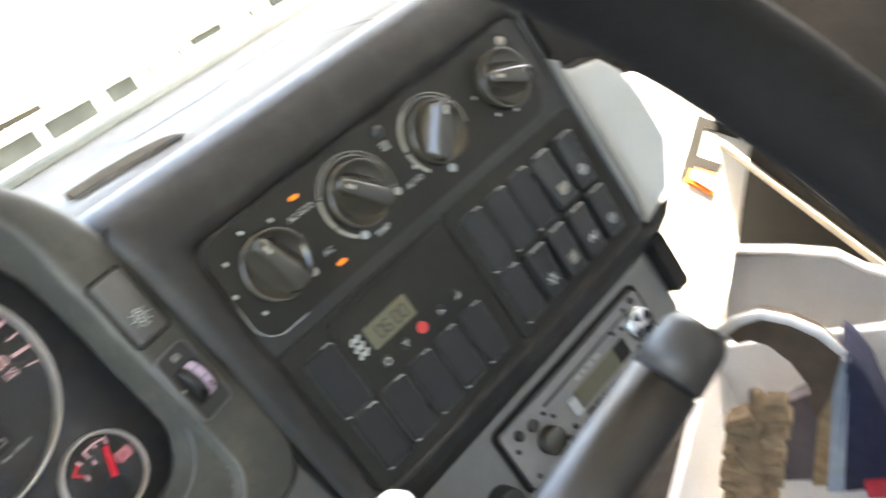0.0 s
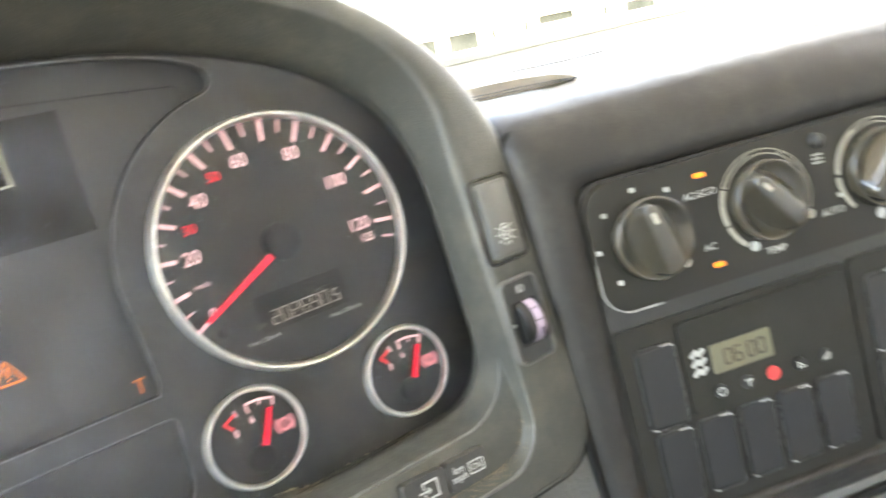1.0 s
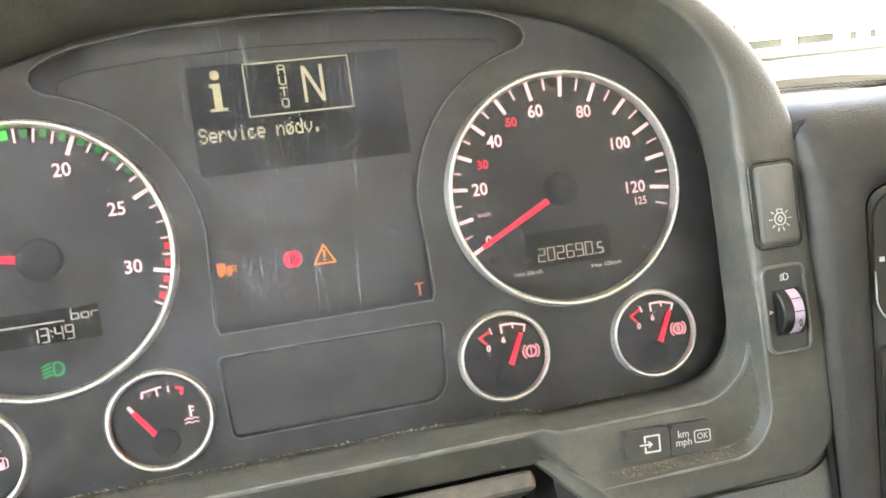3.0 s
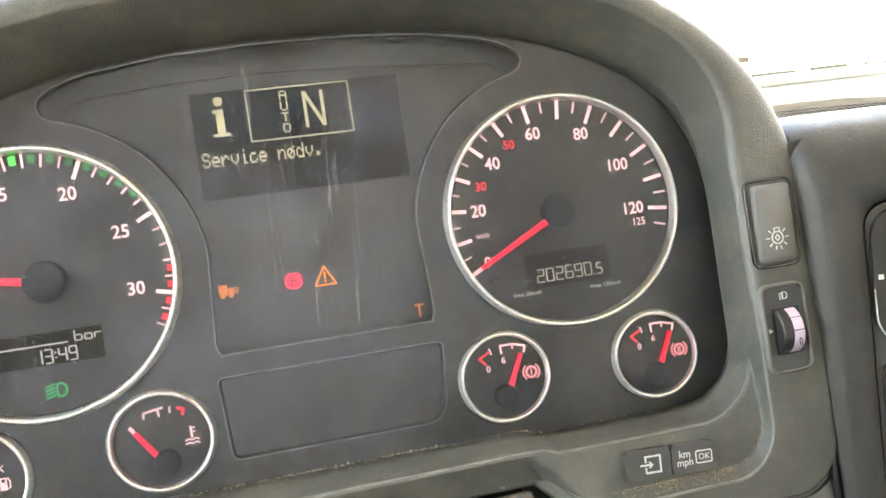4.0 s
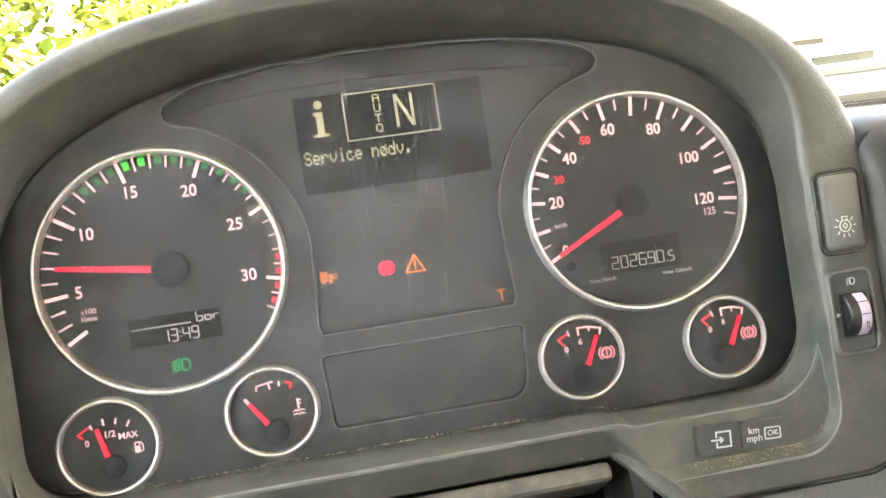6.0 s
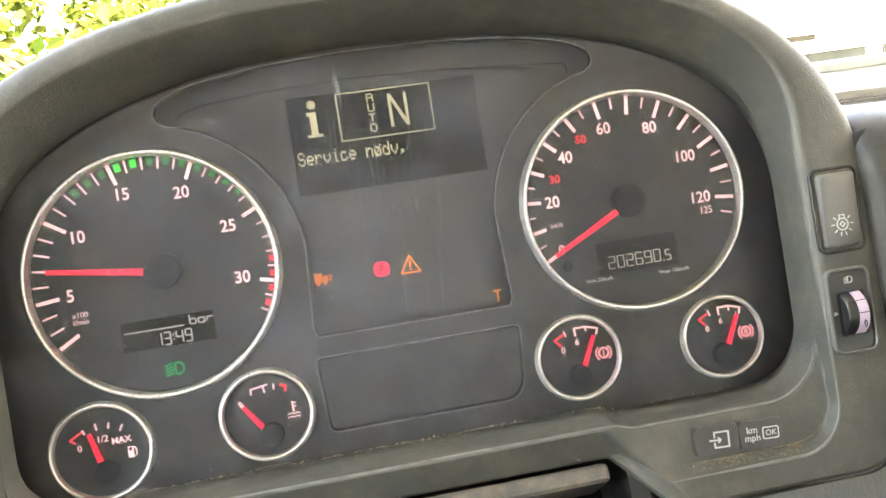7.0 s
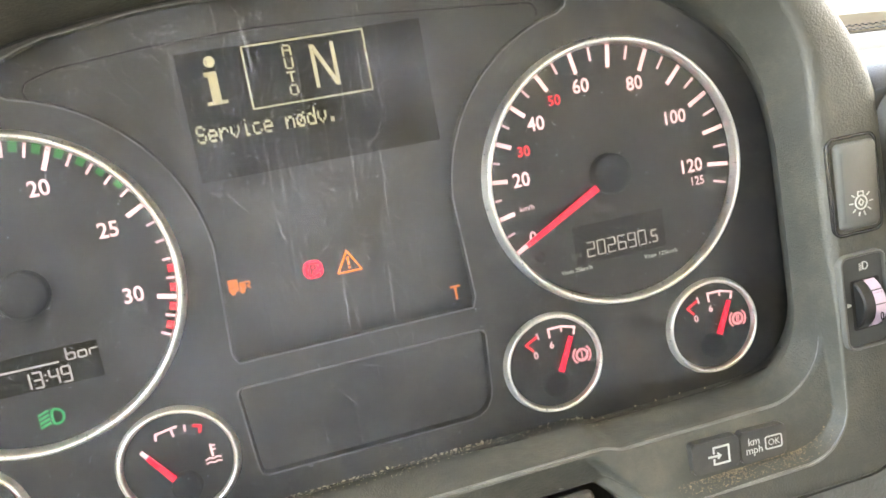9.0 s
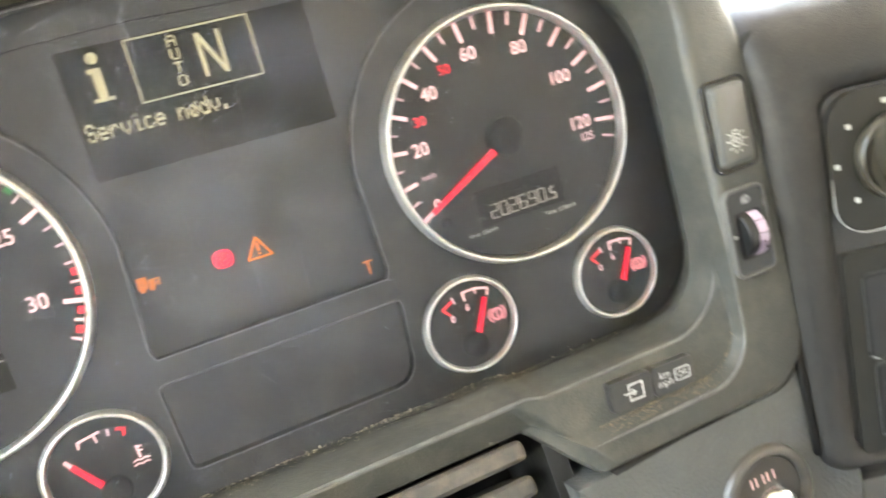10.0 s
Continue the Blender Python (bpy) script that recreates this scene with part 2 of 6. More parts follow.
def add_box(bm, c, s, rot=None):
    r = bmesh.ops.create_cube(bm, size=1)
    bmesh.ops.scale(bm, vec=s, verts=r["verts"])
    if rot is not None:
        bmesh.ops.rotate(bm, cent=(0, 0, 0), matrix=rot, verts=r["verts"])
    bmesh.ops.translate(bm, vec=c, verts=r["verts"])
    return r["verts"]


def box(c, s, w=0.0, seg=2, rot=None):
    bm = bmesh.new()
    add_box(bm, (0, 0, 0), s)
    bevel_all(bm, w, seg)
    if rot is not None:
        bmesh.ops.rotate(bm, cent=(0, 0, 0), matrix=rot, verts=bm.verts)
    bmesh.ops.translate(bm, vec=c, verts=bm.verts)
    return bm


def add_prism(bm, pts, y0, y1):
    """A flat outline in x and z, from y0 (front) to y1."""
    a = [bm.verts.new((x, y0, z)) for x, z in pts]
    b = [bm.verts.new((x, y1, z)) for x, z in pts]
    bm.faces.new(a)
    bm.faces.new(b[::-1])
    n = len(pts)
    for i in range(n):
        bm.faces.new((a[i], b[i], b[(i + 1) % n], a[(i + 1) % n]))


def prism(pts, y0, y1, w=0.0, seg=2):
    bm = bmesh.new()
    add_prism(bm, pts, y0, y1)
    if w:
        front = [e for e in bm.edges if all(abs(v.co.y - y0) < 1e-6 for v in e.verts)]
        bmesh.ops.bevel(bm, geom=front, offset=w, segments=seg, affect="EDGES", profile=0.6, clamp_overlap=True)
    return bm


def rounded(x0, x1, z0, z1, r, n=5):
    pts = []
    for cx, cz, a in ((x1 - r, z1 - r, 0), (x0 + r, z1 - r, 90), (x0 + r, z0 + r, 180), (x1 - r, z0 + r, 270)):
        for i in range(n + 1):
            t = radians(a + 90 * i / n)
            pts.append((cx + r * math.cos(t), cz + r * math.sin(t)))
    return pts


def lathe(profile, cx=0.0, cz=0.0, n=64, closed=False):
    """Turns (radius, y) pairs round an axis along y."""
    bm = bmesh.new()
    rings = []
    for r, y in profile:
        if r < 1e-6:
            rings.append([bm.verts.new((cx, y, cz))])
        else:
            rings.append([bm.verts.new((cx + r * math.cos(2 * math.pi * i / n), y, cz + r * math.sin(2 * math.pi * i / n))) for i in range(n)])
    pairs = list(zip(rings, rings[1:])) + ([(rings[-1], rings[0])] if closed else [])
    for a, b in pairs:
        for i in range(n):
            j = (i + 1) % n
            if len(a) == 1 and len(b) > 1:
                bm.faces.new((a[0], b[j], b[i]))
            elif len(b) == 1 and len(a) > 1:
                bm.faces.new((a[i], a[j], b[0]))
            elif len(a) > 1:
                bm.faces.new((a[i], a[j], b[j], b[i]))
    return bm


def loft(loops, close=True, cap0=False, cap1=False):
    bm = bmesh.new()
    rows = [[bm.verts.new(p) for p in loop] for loop in loops]
    n = len(rows[0])
    for a, b in zip(rows, rows[1:]):
        for i in range(n if close else n - 1):
            j = (i + 1) % n
            bm.faces.new((a[i], a[j], b[j], b[i]))
    if cap0:
        bm.faces.new(rows[0])
    if cap1:
        bm.faces.new(rows[-1][::-1])
    return bm


def tube(points, radius, n=14, close=False, cap=True):
    """A round bar along points; radius is a number or one for each point."""
    pts = [Vector(p) for p in points]
    rad = radius if isinstance(radius, (list, tuple)) else [radius] * len(pts)
    loops, side = [], None
    for i, p in enumerate(pts):
        a = pts[i - 1] if i or close else p
        b = pts[(i + 1) % len(pts)] if i < len(pts) - 1 or close else p
        d = (b - a).normalized()
        if side is None:
            side = d.orthogonal().normalized()
        side = (side - d * side.dot(d)).normalized()
        up = d.cross(side)
        loops.append([p + rad[i] * (math.cos(2 * math.pi * k / n) * side + math.sin(2 * math.pi * k / n) * up) for k in range(n)])
    if close:
        loops.append(loops[0])
        bm = loft(loops)
        bmesh.ops.remove_doubles(bm, verts=bm.verts, dist=1e-6)
        return bm
    return loft(loops, cap0=cap, cap1=cap)


def stroke(bm, pts, w, y, t=0.0004, close=False):
    """A printed line of width w through (x, z) points, lying at depth y."""
    pts = [Vector((x, 0, z)) for x, z in pts]
    segs = list(zip(pts, pts[1:])) + ([(pts[-1], pts[0])] if close else [])
    for a, b in segs:
        d = (b - a)
        if d.length < 1e-7:
            continue
        d.normalize()
        e = Vector((-d.z, 0, d.x)) * w / 2
        a2, b2 = a - d * w * 0.28, b + d * w * 0.28
        q = [a2 + e, b2 + e, b2 - e, a2 - e]
        f = [bm.verts.new((v.x, y, v.z)) for v in q]
        k = [bm.verts.new((v.x, y + t, v.z)) for v in q]
        bm.faces.new(f)
        for i in range(4):
            bm.faces.new((f[i], k[i], k[(i + 1) % 4], f[(i + 1) % 4]))


def arc(cx, cz, r, a0, a1, n=14):
    return [(cx + r * math.cos(radians(a0 + (a1 - a0) * i / n)), cz + r * math.sin(radians(a0 + (a1 - a0) * i / n))) for i in range(n + 1)]


def slab(bm, x0, x1, z0, z1, y, t=0.0004):
    add_prism(bm, [(x0, z0), (x1, z0), (x1, z1), (x0, z1)], y, y + t)


def lettering(body, size, x, z, y, bold=0.0, align="CENTER", turn=0.0, squeeze=1.0):
    """Letters as a mesh, upright in x and z at depth y."""
    cu = bpy.data.curves.new("letters", "FONT")
    cu.body, cu.size, cu.align_x, cu.align_y, cu.offset = body, size, align, "CENTER", bold
    cu.resolution_u = 3
    ob = new("letters", cu)
    me = bpy.data.meshes.new_from_object(ob.evaluated_get(bpy.context.evaluated_depsgraph_get()))
    bpy.data.objects.remove(ob)
    bpy.data.curves.remove(cu)
    bm = bmesh.new()
    bm.from_mesh(me)
    bpy.data.meshes.remove(me)
    c, s = math.cos(radians(turn)), math.sin(radians(turn))
    for v in bm.verts:
        a, b = v.co.x * squeeze, v.co.y
        v.co = (x + a * c - b * s, y, z + a * s + b * c)
    return bm


def joined(*bms):
    out = bmesh.new()
    for b in bms:
        me = bpy.data.meshes.new("t")
        b.to_mesh(me)
        b.free()
        out.from_mesh(me)
        bpy.data.meshes.remove(me)
    return out


SEGMENTS = {"0": "abcdef", "1": "bc", "2": "abged", "3": "abgcd", "4": "fgbc", "5": "afgcd", "6": "afgedc", "9": "abcdfg",
            "b": "fgedc", "o": "gedc", "r": "ge"}


def seven(bm, ch, x, z, w, h, y, t):
    """A seven-segment character with its lower left corner at x, z."""
    lines = {"a": ((0, h), (w, h)), "b": ((w, h), (w, h / 2)), "c": ((w, h / 2), (w, 0)), "d": ((0, 0), (w, 0)),
             "e": ((0, h / 2), (0, 0)), "f": ((0, h), (0, h / 2)), "g": ((0, h / 2), (w, h / 2))}
    for k in SEGMENTS[ch]:
        (xa, za), (xb, zb) = lines[k]
        dx, dz = (xb - xa), (zb - za)
        n = math.hypot(dx, dz)
        g = t * 0.45 / n
        stroke(bm, [(x + xa + dx * g, z + za + dz * g), (x + xb - dx * g, z + zb - dz * g)], t, y)


DOTS = {"S": "01110 10001 10000 01110 00001 10001 01110", "e": "00000 00000 01110 10001 11111 10000 01110",
        "r": "00000 00000 10110 11001 10000 10000 10000", "v": "00000 00000 10001 10001 10001 01010 00100",
        "i": "00100 00000 00100 00100 00100 00100 00110", "c": "00000 00000 01110 10000 10000 10001 01110",
        "n": "00000 00000 10110 11001 10001 10001 10001", "ø": "00000 00001 01110 10011 10101 11001 01110",
        "d": "00001 00001 01101 10011 10001 10001 01111", ".": "00000 00000 00000 00000 00000 01100 01100",
        "A": "01110 10001 10001 11111 10001 10001 10001", "U": "10001 10001 10001 10001 10001 10001 01110",
        "T": "11111 00100 00100 00100 00100 00100 00100", "O": "01110 10001 10001 10001 10001 10001 01110", " ": "00000"}


def dot_text(bm, text, x, z, px, pz, y, pitch=6):
    for k, ch in enumerate(text):
        for r, row in enumerate(DOTS[ch].split()):
            for c, bit in enumerate(row):
                if bit == "1":
                    xa, za = x + (k * pitch + c) * px, z - r * pz
                    slab(bm, xa, xa + px * 1.02, za - pz * 1.02, za, y)


# ------------------------------------------------------------------ instrument cluster
SP, TA = (0.1304, 0.0006), (-0.1304, 0.0006)
cluster = thing("instrument_cluster", DASH, "dark dusty cluster with two silver-ringed dials and lit warning lamps", "instrument cluster")


def cluster_outline(n=200, grow=0.0):
    pts = []
    for i in range(n):
        a = 2 * math.pi * i / n
        c, s = math.cos(a), math.sin(a)
        h, p = (0.117, 2.45) if s >= 0 else (0.099 + 0.005 * min(1, max(0, (c - 0.15) / 0.6)), 10.5)
        r = (abs(c / 0.2165) ** p + abs(s / h) ** p) ** (-1 / p)
        pts.append(Vector((r * c, -0.010 + r * s)))
    if grow:
        out = []
        for i, q in enumerate(pts):
            d = (pts[(i + 1) % n] - pts[i - 1]).normalized()
            out.append(q + Vector((d.y, -d.x)) * grow)
        pts = out
    return [(q.x, q.y) for q in pts]


def window_outline():
    """The sunk middle field between the two dials."""
    pts = [(-0.1180, 0.0800), (-0.1195, 0.0840), (-0.1180, 0.0885), (-0.1125, 0.0925), (-0.104, 0.0957), (-0.096, 0.0980), (-0.06, 0.1030), (-0.017, 0.1050), (0.03, 0.1048), (0.07, 0.1022), (0.096, 0.0980), (0.104, 0.0957), (0.1125, 0.0925), (0.1180, 0.0885), (0.1195, 0.0840), (0.1180, 0.0800)]
    pts += arc(SP[0], SP[1], 0.0785, 102, 176, 12)
    pts += [(0.0535, -0.02), (0.0545, -0.040), (0.0525, -0.0445), (-0.0525, -0.0445), (-0.0545, -0.040), (-0.0535, -0.02)]
    pts += arc(TA[0], TA[1], 0.0785, 4, 78, 12)
    return pts


def tray_outline():
    return [(-0.0535, -0.0552), (0.0535, -0.0552), (0.0552, -0.0562), (0.0560, -0.0580), (0.0545, -0.084), (0.0533, -0.0885), (0.0508, -0.0925), (0.0470, -0.0950), (0.0430, -0.0957),
            (-0.0430, -0.0957), (-0.0500, -0.0957), (-0.0530, -0.0945), (-0.0540, -0.0915), (-0.0560, -0.0580), (-0.0552, -0.0562)]


def shifted(pts, d):
    n, out = len(pts), []
    for i, p in enumerate(pts):
        a, b = Vector(pts[i - 1]), Vector(pts[(i + 1) % n])
        t = (b - a).normalized()
        nrm = Vector((t.y, -t.x))
        out.append((p[0] + nrm.x * d, p[1] + nrm.y * d))
    return out


def mask_mesh():
    from mathutils.geometry import tessellate_polygon
    bm = bmesh.new()
    outer, holes = cluster_outline(), [window_outline(), tray_outline()]
    polys = [[Vector((x, z, 0)) for x, z in loop] for loop in [outer] + holes]
    flat = [v for p in polys for v in p]
    verts = [bm.verts.new((v.x, -0.0006, v.y)) for v in flat]
    for tri in tessellate_polygon(polys):
        try:
            bm.faces.new([verts[i] for i in tri])
        except ValueError:
            pass
    for hole, depth, slope in ((holes[0], 0.0012, 0.0011), (holes[1], 0.0020, 0.0013)):
        n = len(hole)
        start = len(outer) + (0 if hole is holes[0] else len(holes[0]))
        rim = verts[start:start + n]
        area = sum(hole[i][0] * hole[(i + 1) % n][1] - hole[(i + 1) % n][0] * hole[i][1] for i in range(n))
        inner = shifted(hole, -slope if area > 0 else slope)
        low = [bm.verts.new((x, depth, z)) for x, z in inner]
        for i in range(n):
            j = (i + 1) % n
            bm.faces.new((rim[i], rim[j], low[j], low[i]))
    return bm


def pane_mesh(y):
    from mathutils.geometry import tessellate_polygon
    pts, bm = window_outline(), bmesh.new()
    vs = [bm.verts.new((x, y, z)) for x, z in pts]
    for tri in tessellate_polygon([[Vector((x, z, 0)) for x, z in pts]]):
        bm.faces.new([vs[i] for i in tri])
    bmesh.ops.solidify(bm, geom=bm.faces, thickness=0.0005)
    return bm


part("mask", mask_mesh(), MASK_BLACK, cluster, "matt black dial surround")
bm = bmesh.new()
stroke(bm, cluster_outline(200, -0.0006), 0.0011, -0.0011, 0.0004, close=True)
part("edge_gap", bm, GAP, cluster)
# Pale lines paint the highlight along the sunk fields' edges.
for loop in (window_outline(), tray_outline()):
    bm = bmesh.new()
    stroke(bm, loop, 0.0007, -0.0010, 0.0003, close=True)
    part("field_edge_light", bm, MASK_EDGE_LIGHT, cluster)
part("back_panel", prism(cluster_outline(120, 0.012), 0.0135, 0.03), PANEL_GREY, cluster)
bm = bmesh.new()
slab(bm, -0.0565, 0.0565, -0.098, -0.054, 0.0020)
part("tray_floor", bm, MASK_BLACK, cluster)


def squash(ob, kx, kz, cx, cz):
    """Squashes a dial to fit the camera's view; the dial itself is round."""
    ob.data.transform(Matrix.Translation((cx, 0, cz)) @ Matrix.Diagonal((kx, 1, kz, 1)) @ Matrix.Translation((-cx, 0, -cz)))
    return ob


def dial_ring(name, cx, cz, ro, ri, parent, rise=1.0):
    w = ro - ri
    prof = [(ro + 0.001, 0.0), (ro, -0.0035), (ro - 0.15 * w, -0.0058), (ro - 0.5 * w, -0.0068), (ri + 0.15 * w, -0.0058), (ri, -0.0035), (ri - 0.0004, 0.0)]
    return part(name, lathe([(q, y * rise) for q, y in prof], cx, cz, 96), SATIN, parent, "satin silver ring", smooth=True)


def dial(name, cx, cz, label, kx, kz):
    d = part(name, lathe([(0.0, -0.0010), (0.0655, -0.0010), (0.0655, 0.0)], cx, cz, 96), FACE_BLACK, cluster, label)
    squash(d, kx, kz, cx, cz)
    squash(dial_ring("ring", cx, cz + 0.0020, 0.0648, 0.0617, d), kx, kz, cx, cz + 0.0023)
    return d


def polar(c, r, a):
    return c[0] + r * math.cos(radians(a)), c[1] + r * math.sin(radians(a))


def tick(bm, c, a, r0, r1, w, y=-0.0016):
    stroke(bm, [polar(c, r0, a), polar(c, r1, a)], w, y)


def oval_tick(bm, c, k, a, r0, r1, w, y=-0.0016):
    """A tick on an oval scale, stretched to fit the camera's view."""
    ends = [(c[0] + k[0] * r * math.cos(radians(a)), c[1] + k[1] * r * math.sin(radians(a))) for r in (r0, r1)]
    stroke(bm, ends, w, y)


def big_hub(c, r, parent, depth=0.011):
    part("needle_hub", lathe([(r * 1.02, -0.001), (r, -depth * 0.8), (r * 0.9, -depth * 0.97), (r * 0.5, -depth * 1.06), (0, -depth * 1.08)], c[0], c[1], 40), HUB_BLACK, parent, smooth=True)


def needle(c, a, r0, r1, w0, w1, parent, y=-0.0045, tip=0.0):
    bm = bmesh.new()
    d, e = Vector((math.cos(radians(a)), math.sin(radians(a)))), Vector((-math.sin(radians(a)), math.cos(radians(a))))
    o = Vector(c)
    add_prism(bm, [tuple(o + d * r0 + e * w0 / 2), tuple(o + d * r1 + e * w1 / 2), tuple(o + d * r1 - e * w1 / 2), tuple(o + d * r0 - e * w0 / 2)], y, y + 0.0012)
    n = part("needle", bm, NEEDLE, parent, "glowing red needle")
    if tip:
        bm = bmesh.new()
        stroke(bm, [tuple(o + d * (r1 + 0.0003)), tuple(o + d * (r1 + tip))], w1 * 0.8, y + 0.0004, 0.0008)
        part("needle_tip", bm, MARK, n, "white needle tip")
    return n


# speedometer
speedo = dial("speedometer", *SP, "black speedometer dial reading zero", 0.986, 0.948)
SA, SD = 210.01, 1.8105
S_MID, S_OVAL = (0.1284, 0.0032), (0.9629, 0.9071)
bm = bmesh.new()
for v in range(0, 126, 5):
    major = v % 10 == 0
    oval_tick(bm, S_MID, S_OVAL, SA - SD * v, 0.0630, 0.0530 if major else 0.0568, 0.0019 if major else 0.0010)
part("scale_marks", bm, MARK, speedo)
part("numeral", lettering("0", 0.0078, 0.0858, -0.0192, -0.0016, 0.00016, squeeze=0.95), MARK, speedo)
for v, x, z in ((20, 0.0846, 0.0076), (40, 0.0957, 0.0310), (60, 0.1197, 0.0440), (80, 0.1462, 0.0410), (100, 0.1640, 0.0222), (120, 0.1694, -0.0020)):
    part("numeral", lettering(str(v), 0.0088, x, z, -0.0016, 0.00016, squeeze=0.95), MARK, speedo)
for v, x, z in ((30, 0.0878, 0.0200), (50, 0.1060, 0.0398)):
    part("numeral", lettering(str(v), 0.0064, x, z, -0.0016, 0.0001), MARK_RED, speedo)
part("numeral", lettering("125", 0.0058, 0.1718, -0.0095, -0.0016, 0.00006, squeeze=0.9), MARK, speedo)
part("unit_print", lettering("km/h", 0.0036, 0.0852, -0.0052, -0.0016), MARK, speedo)
bm = bmesh.new()
slab(bm, 0.105, 0.1515, -0.0365, -0.0185, -0.0013)
odo = part("odometer", bm, mat("odometer_glass", (0.017, 0.0155, 0.0145), 0.5, var=0.1, scale=90, spec=0.25), speedo, "small grey odometer display")
bm = bmesh.new()
for k, ch in enumerate("202690"):
    seven(bm, ch, 0.1110 + k * 0.0053, -0.0336, 0.0037, 0.0066, -0.0017, 0.0005)
slab(bm, 0.1426, 0.1433, -0.0339, -0.0331, -0.0017)
seven(bm, "5", 0.1444, -0.0336, 0.0027, 0.0056, -0.0017, 0.0007)
part("digits", bm, LCD_SMALL, odo)
part("unit_print", lettering("km", 0.0042, 0.1052, -0.0318, -0.0017), DIM_PRINT, odo)
for body, x, z in (("Vmin 25km/h", 0.1044, -0.0386), ("Vmax 125km/h", 0.1478, -0.0399)):
    part("small_print", lettering(body, 0.0029, x, z, -0.0016, 0.00004), PRINT, speedo)
part("sensor_eye", lathe([(0.0026, -0.001), (0.0024, -0.0022), (0, -0.0024)], 0.0877, -0.0286, 16), HUB_BLACK, speedo, smooth=True)
needle((0.1192, -0.0027), 206.9, -0.003, 0.0422, 0.0034, 0.0022, speedo, tip=0.0068)
big_hub((0.1272, 0.0026), 0.0093, speedo, 0.007)

# rev counter
tacho = dial("rev_counter", *TA, "black rev counter dial at idle speed", 1.0, 0.995)
RA, RD = 226.66, 8.0
T_MID, T_OVAL = (-0.1278, 0.0028), (1.0652, 1.0415)
bm = bmesh.new()
for v in range(2, 33):
    major = v % 5 == 0 or v == 2
    oval_tick(bm, T_MID, T_OVAL, RA - RD * v, 0.0588, 0.0487 if major else 0.0521, 0.0019 if major else 0.0010)
part("scale_marks", bm, MARK, tacho)
for v, x, z in ((5, -0.1733, -0.0026), (10, -0.1657, 0.0267), (15, -0.1406, 0.0453), (20, -0.1108, 0.0422), (25, -0.0898, 0.0213), (30, -0.0866, -0.0064)):
    part("numeral", lettering(str(v), 0.0088, x, z, -0.0016, 0.00016, squeeze=0.95), MARK, tacho)
for v in range(12, 24):
    bm = bmesh.new()
    oval_tick(bm, T_MID, T_OVAL, RA - RD * (v + 0.5), 0.0570, 0.0546, 0.0031)
    part("green_segment", bm, GREEN_LIT if v in (15, 16) else MARK_GREEN, tacho, "bright green lit segment" if v in (15, 16) else "")
for v in range(28, 32):
    bm = bmesh.new()
    oval_tick(bm, T_MID, T_OVAL, RA - RD * (v + 0.5), 0.0562, 0.0538, 0.0031)
    part("red_segment", bm, MARK_RED, tacho)
part("unit_print", joined(lettering("x100", 0.0040, -0.1700, -0.0128, -0.0016), lettering("l/min", 0.0040, -0.1700, -0.0165, -0.0016)), MARK, tacho)
bm = bmesh.new()
slab(bm, -0.1515, -0.1043, -0.0358, -0.0205, -0.0013)
clock = part("clock_display", bm, LCD_BACK, tacho, "small grey clock display")
bm = bmesh.new()
stroke(bm, [(-0.1500, -0.0262), (-0.1200, -0.0262)], 0.0007, -0.0017)
for k, ch in enumerate("bor"):
    seven(bm, ch, -0.1166 + k * 0.0044, -0.0262, 0.0031, 0.0050, -0.0017, 0.0006)
for k, ch in ((0, "1"), (1, "3"), (2.35, "4"), (3.35, "9")):
    seven(bm, ch, -0.1352 + k * 0.0046, -0.0348, 0.0032, 0.0063, -0.0017, 0.0007)
for dz in (0.0018, 0.0042):
    slab(bm, -0.1262, -0.1255, -0.0348 + dz, -0.0348 + dz + 0.0007, -0.0017)
part("digits", bm, LCD_SMALL, clock)
bm = bmesh.new()
stroke(bm, arc(-0.1262, -0.0478, 0.0031, -90, 90) + [(-0.1272, -0.0452), (-0.1275, -0.0478), (-0.1272, -0.0504)], 0.0009, -0.0017, close=True)
for k in range(4):
    stroke(bm, [(-0.1286, -0.0448 - k * 0.0017), (-0.1322, -0.0460 - k * 0.0017)], 0.0009, -0.0017)
part("dipped_beam_lamp", bm, LAMP_GREEN, tacho, "lit green dipped-beam symbol")
needle((-0.1355, 0.0043), 171.5, -0.003, 0.0475, 0.0036, 0.0024, tacho)
big_hub((-0.1256, 0.0030), 0.0095, tacho, 0.007)


# four small gauges
def small_dial(name, cx, label, cz=-0.0790, size=1.0, hub=(0.0012, -0.0105)):
    d = part(name, lathe([(0.0, -0.0010), (0.0245, -0.0010), (0.0245, 0.0)], cx, cz, 64), FACE_BLACK, cluster, label)
    squash(dial_ring("ring", cx, cz, 0.0246, 0.0222, d, 0.6), 0.985 * size, 0.955 * size, cx, cz)
    part("needle_hub", lathe([(0.0064, -0.001), (0.0062, -0.0040), (0.0054, -0.0050), (0, -0.0052)], cx + hub[0], cz + hub[1], 28), HUB_BLACK, d, smooth=True)
    return d, cx, cz


def small_needle(d, x0, z0, x1, z1, tip=0.0):
    a = math.degrees(math.atan2(z1 - z0, x1 - x0))
    needle((x0, z0), a, 0.0, math.hypot(x1 - x0, z1 - z0), 0.0028, 0.0020, d, y=-0.0040, tip=tip)


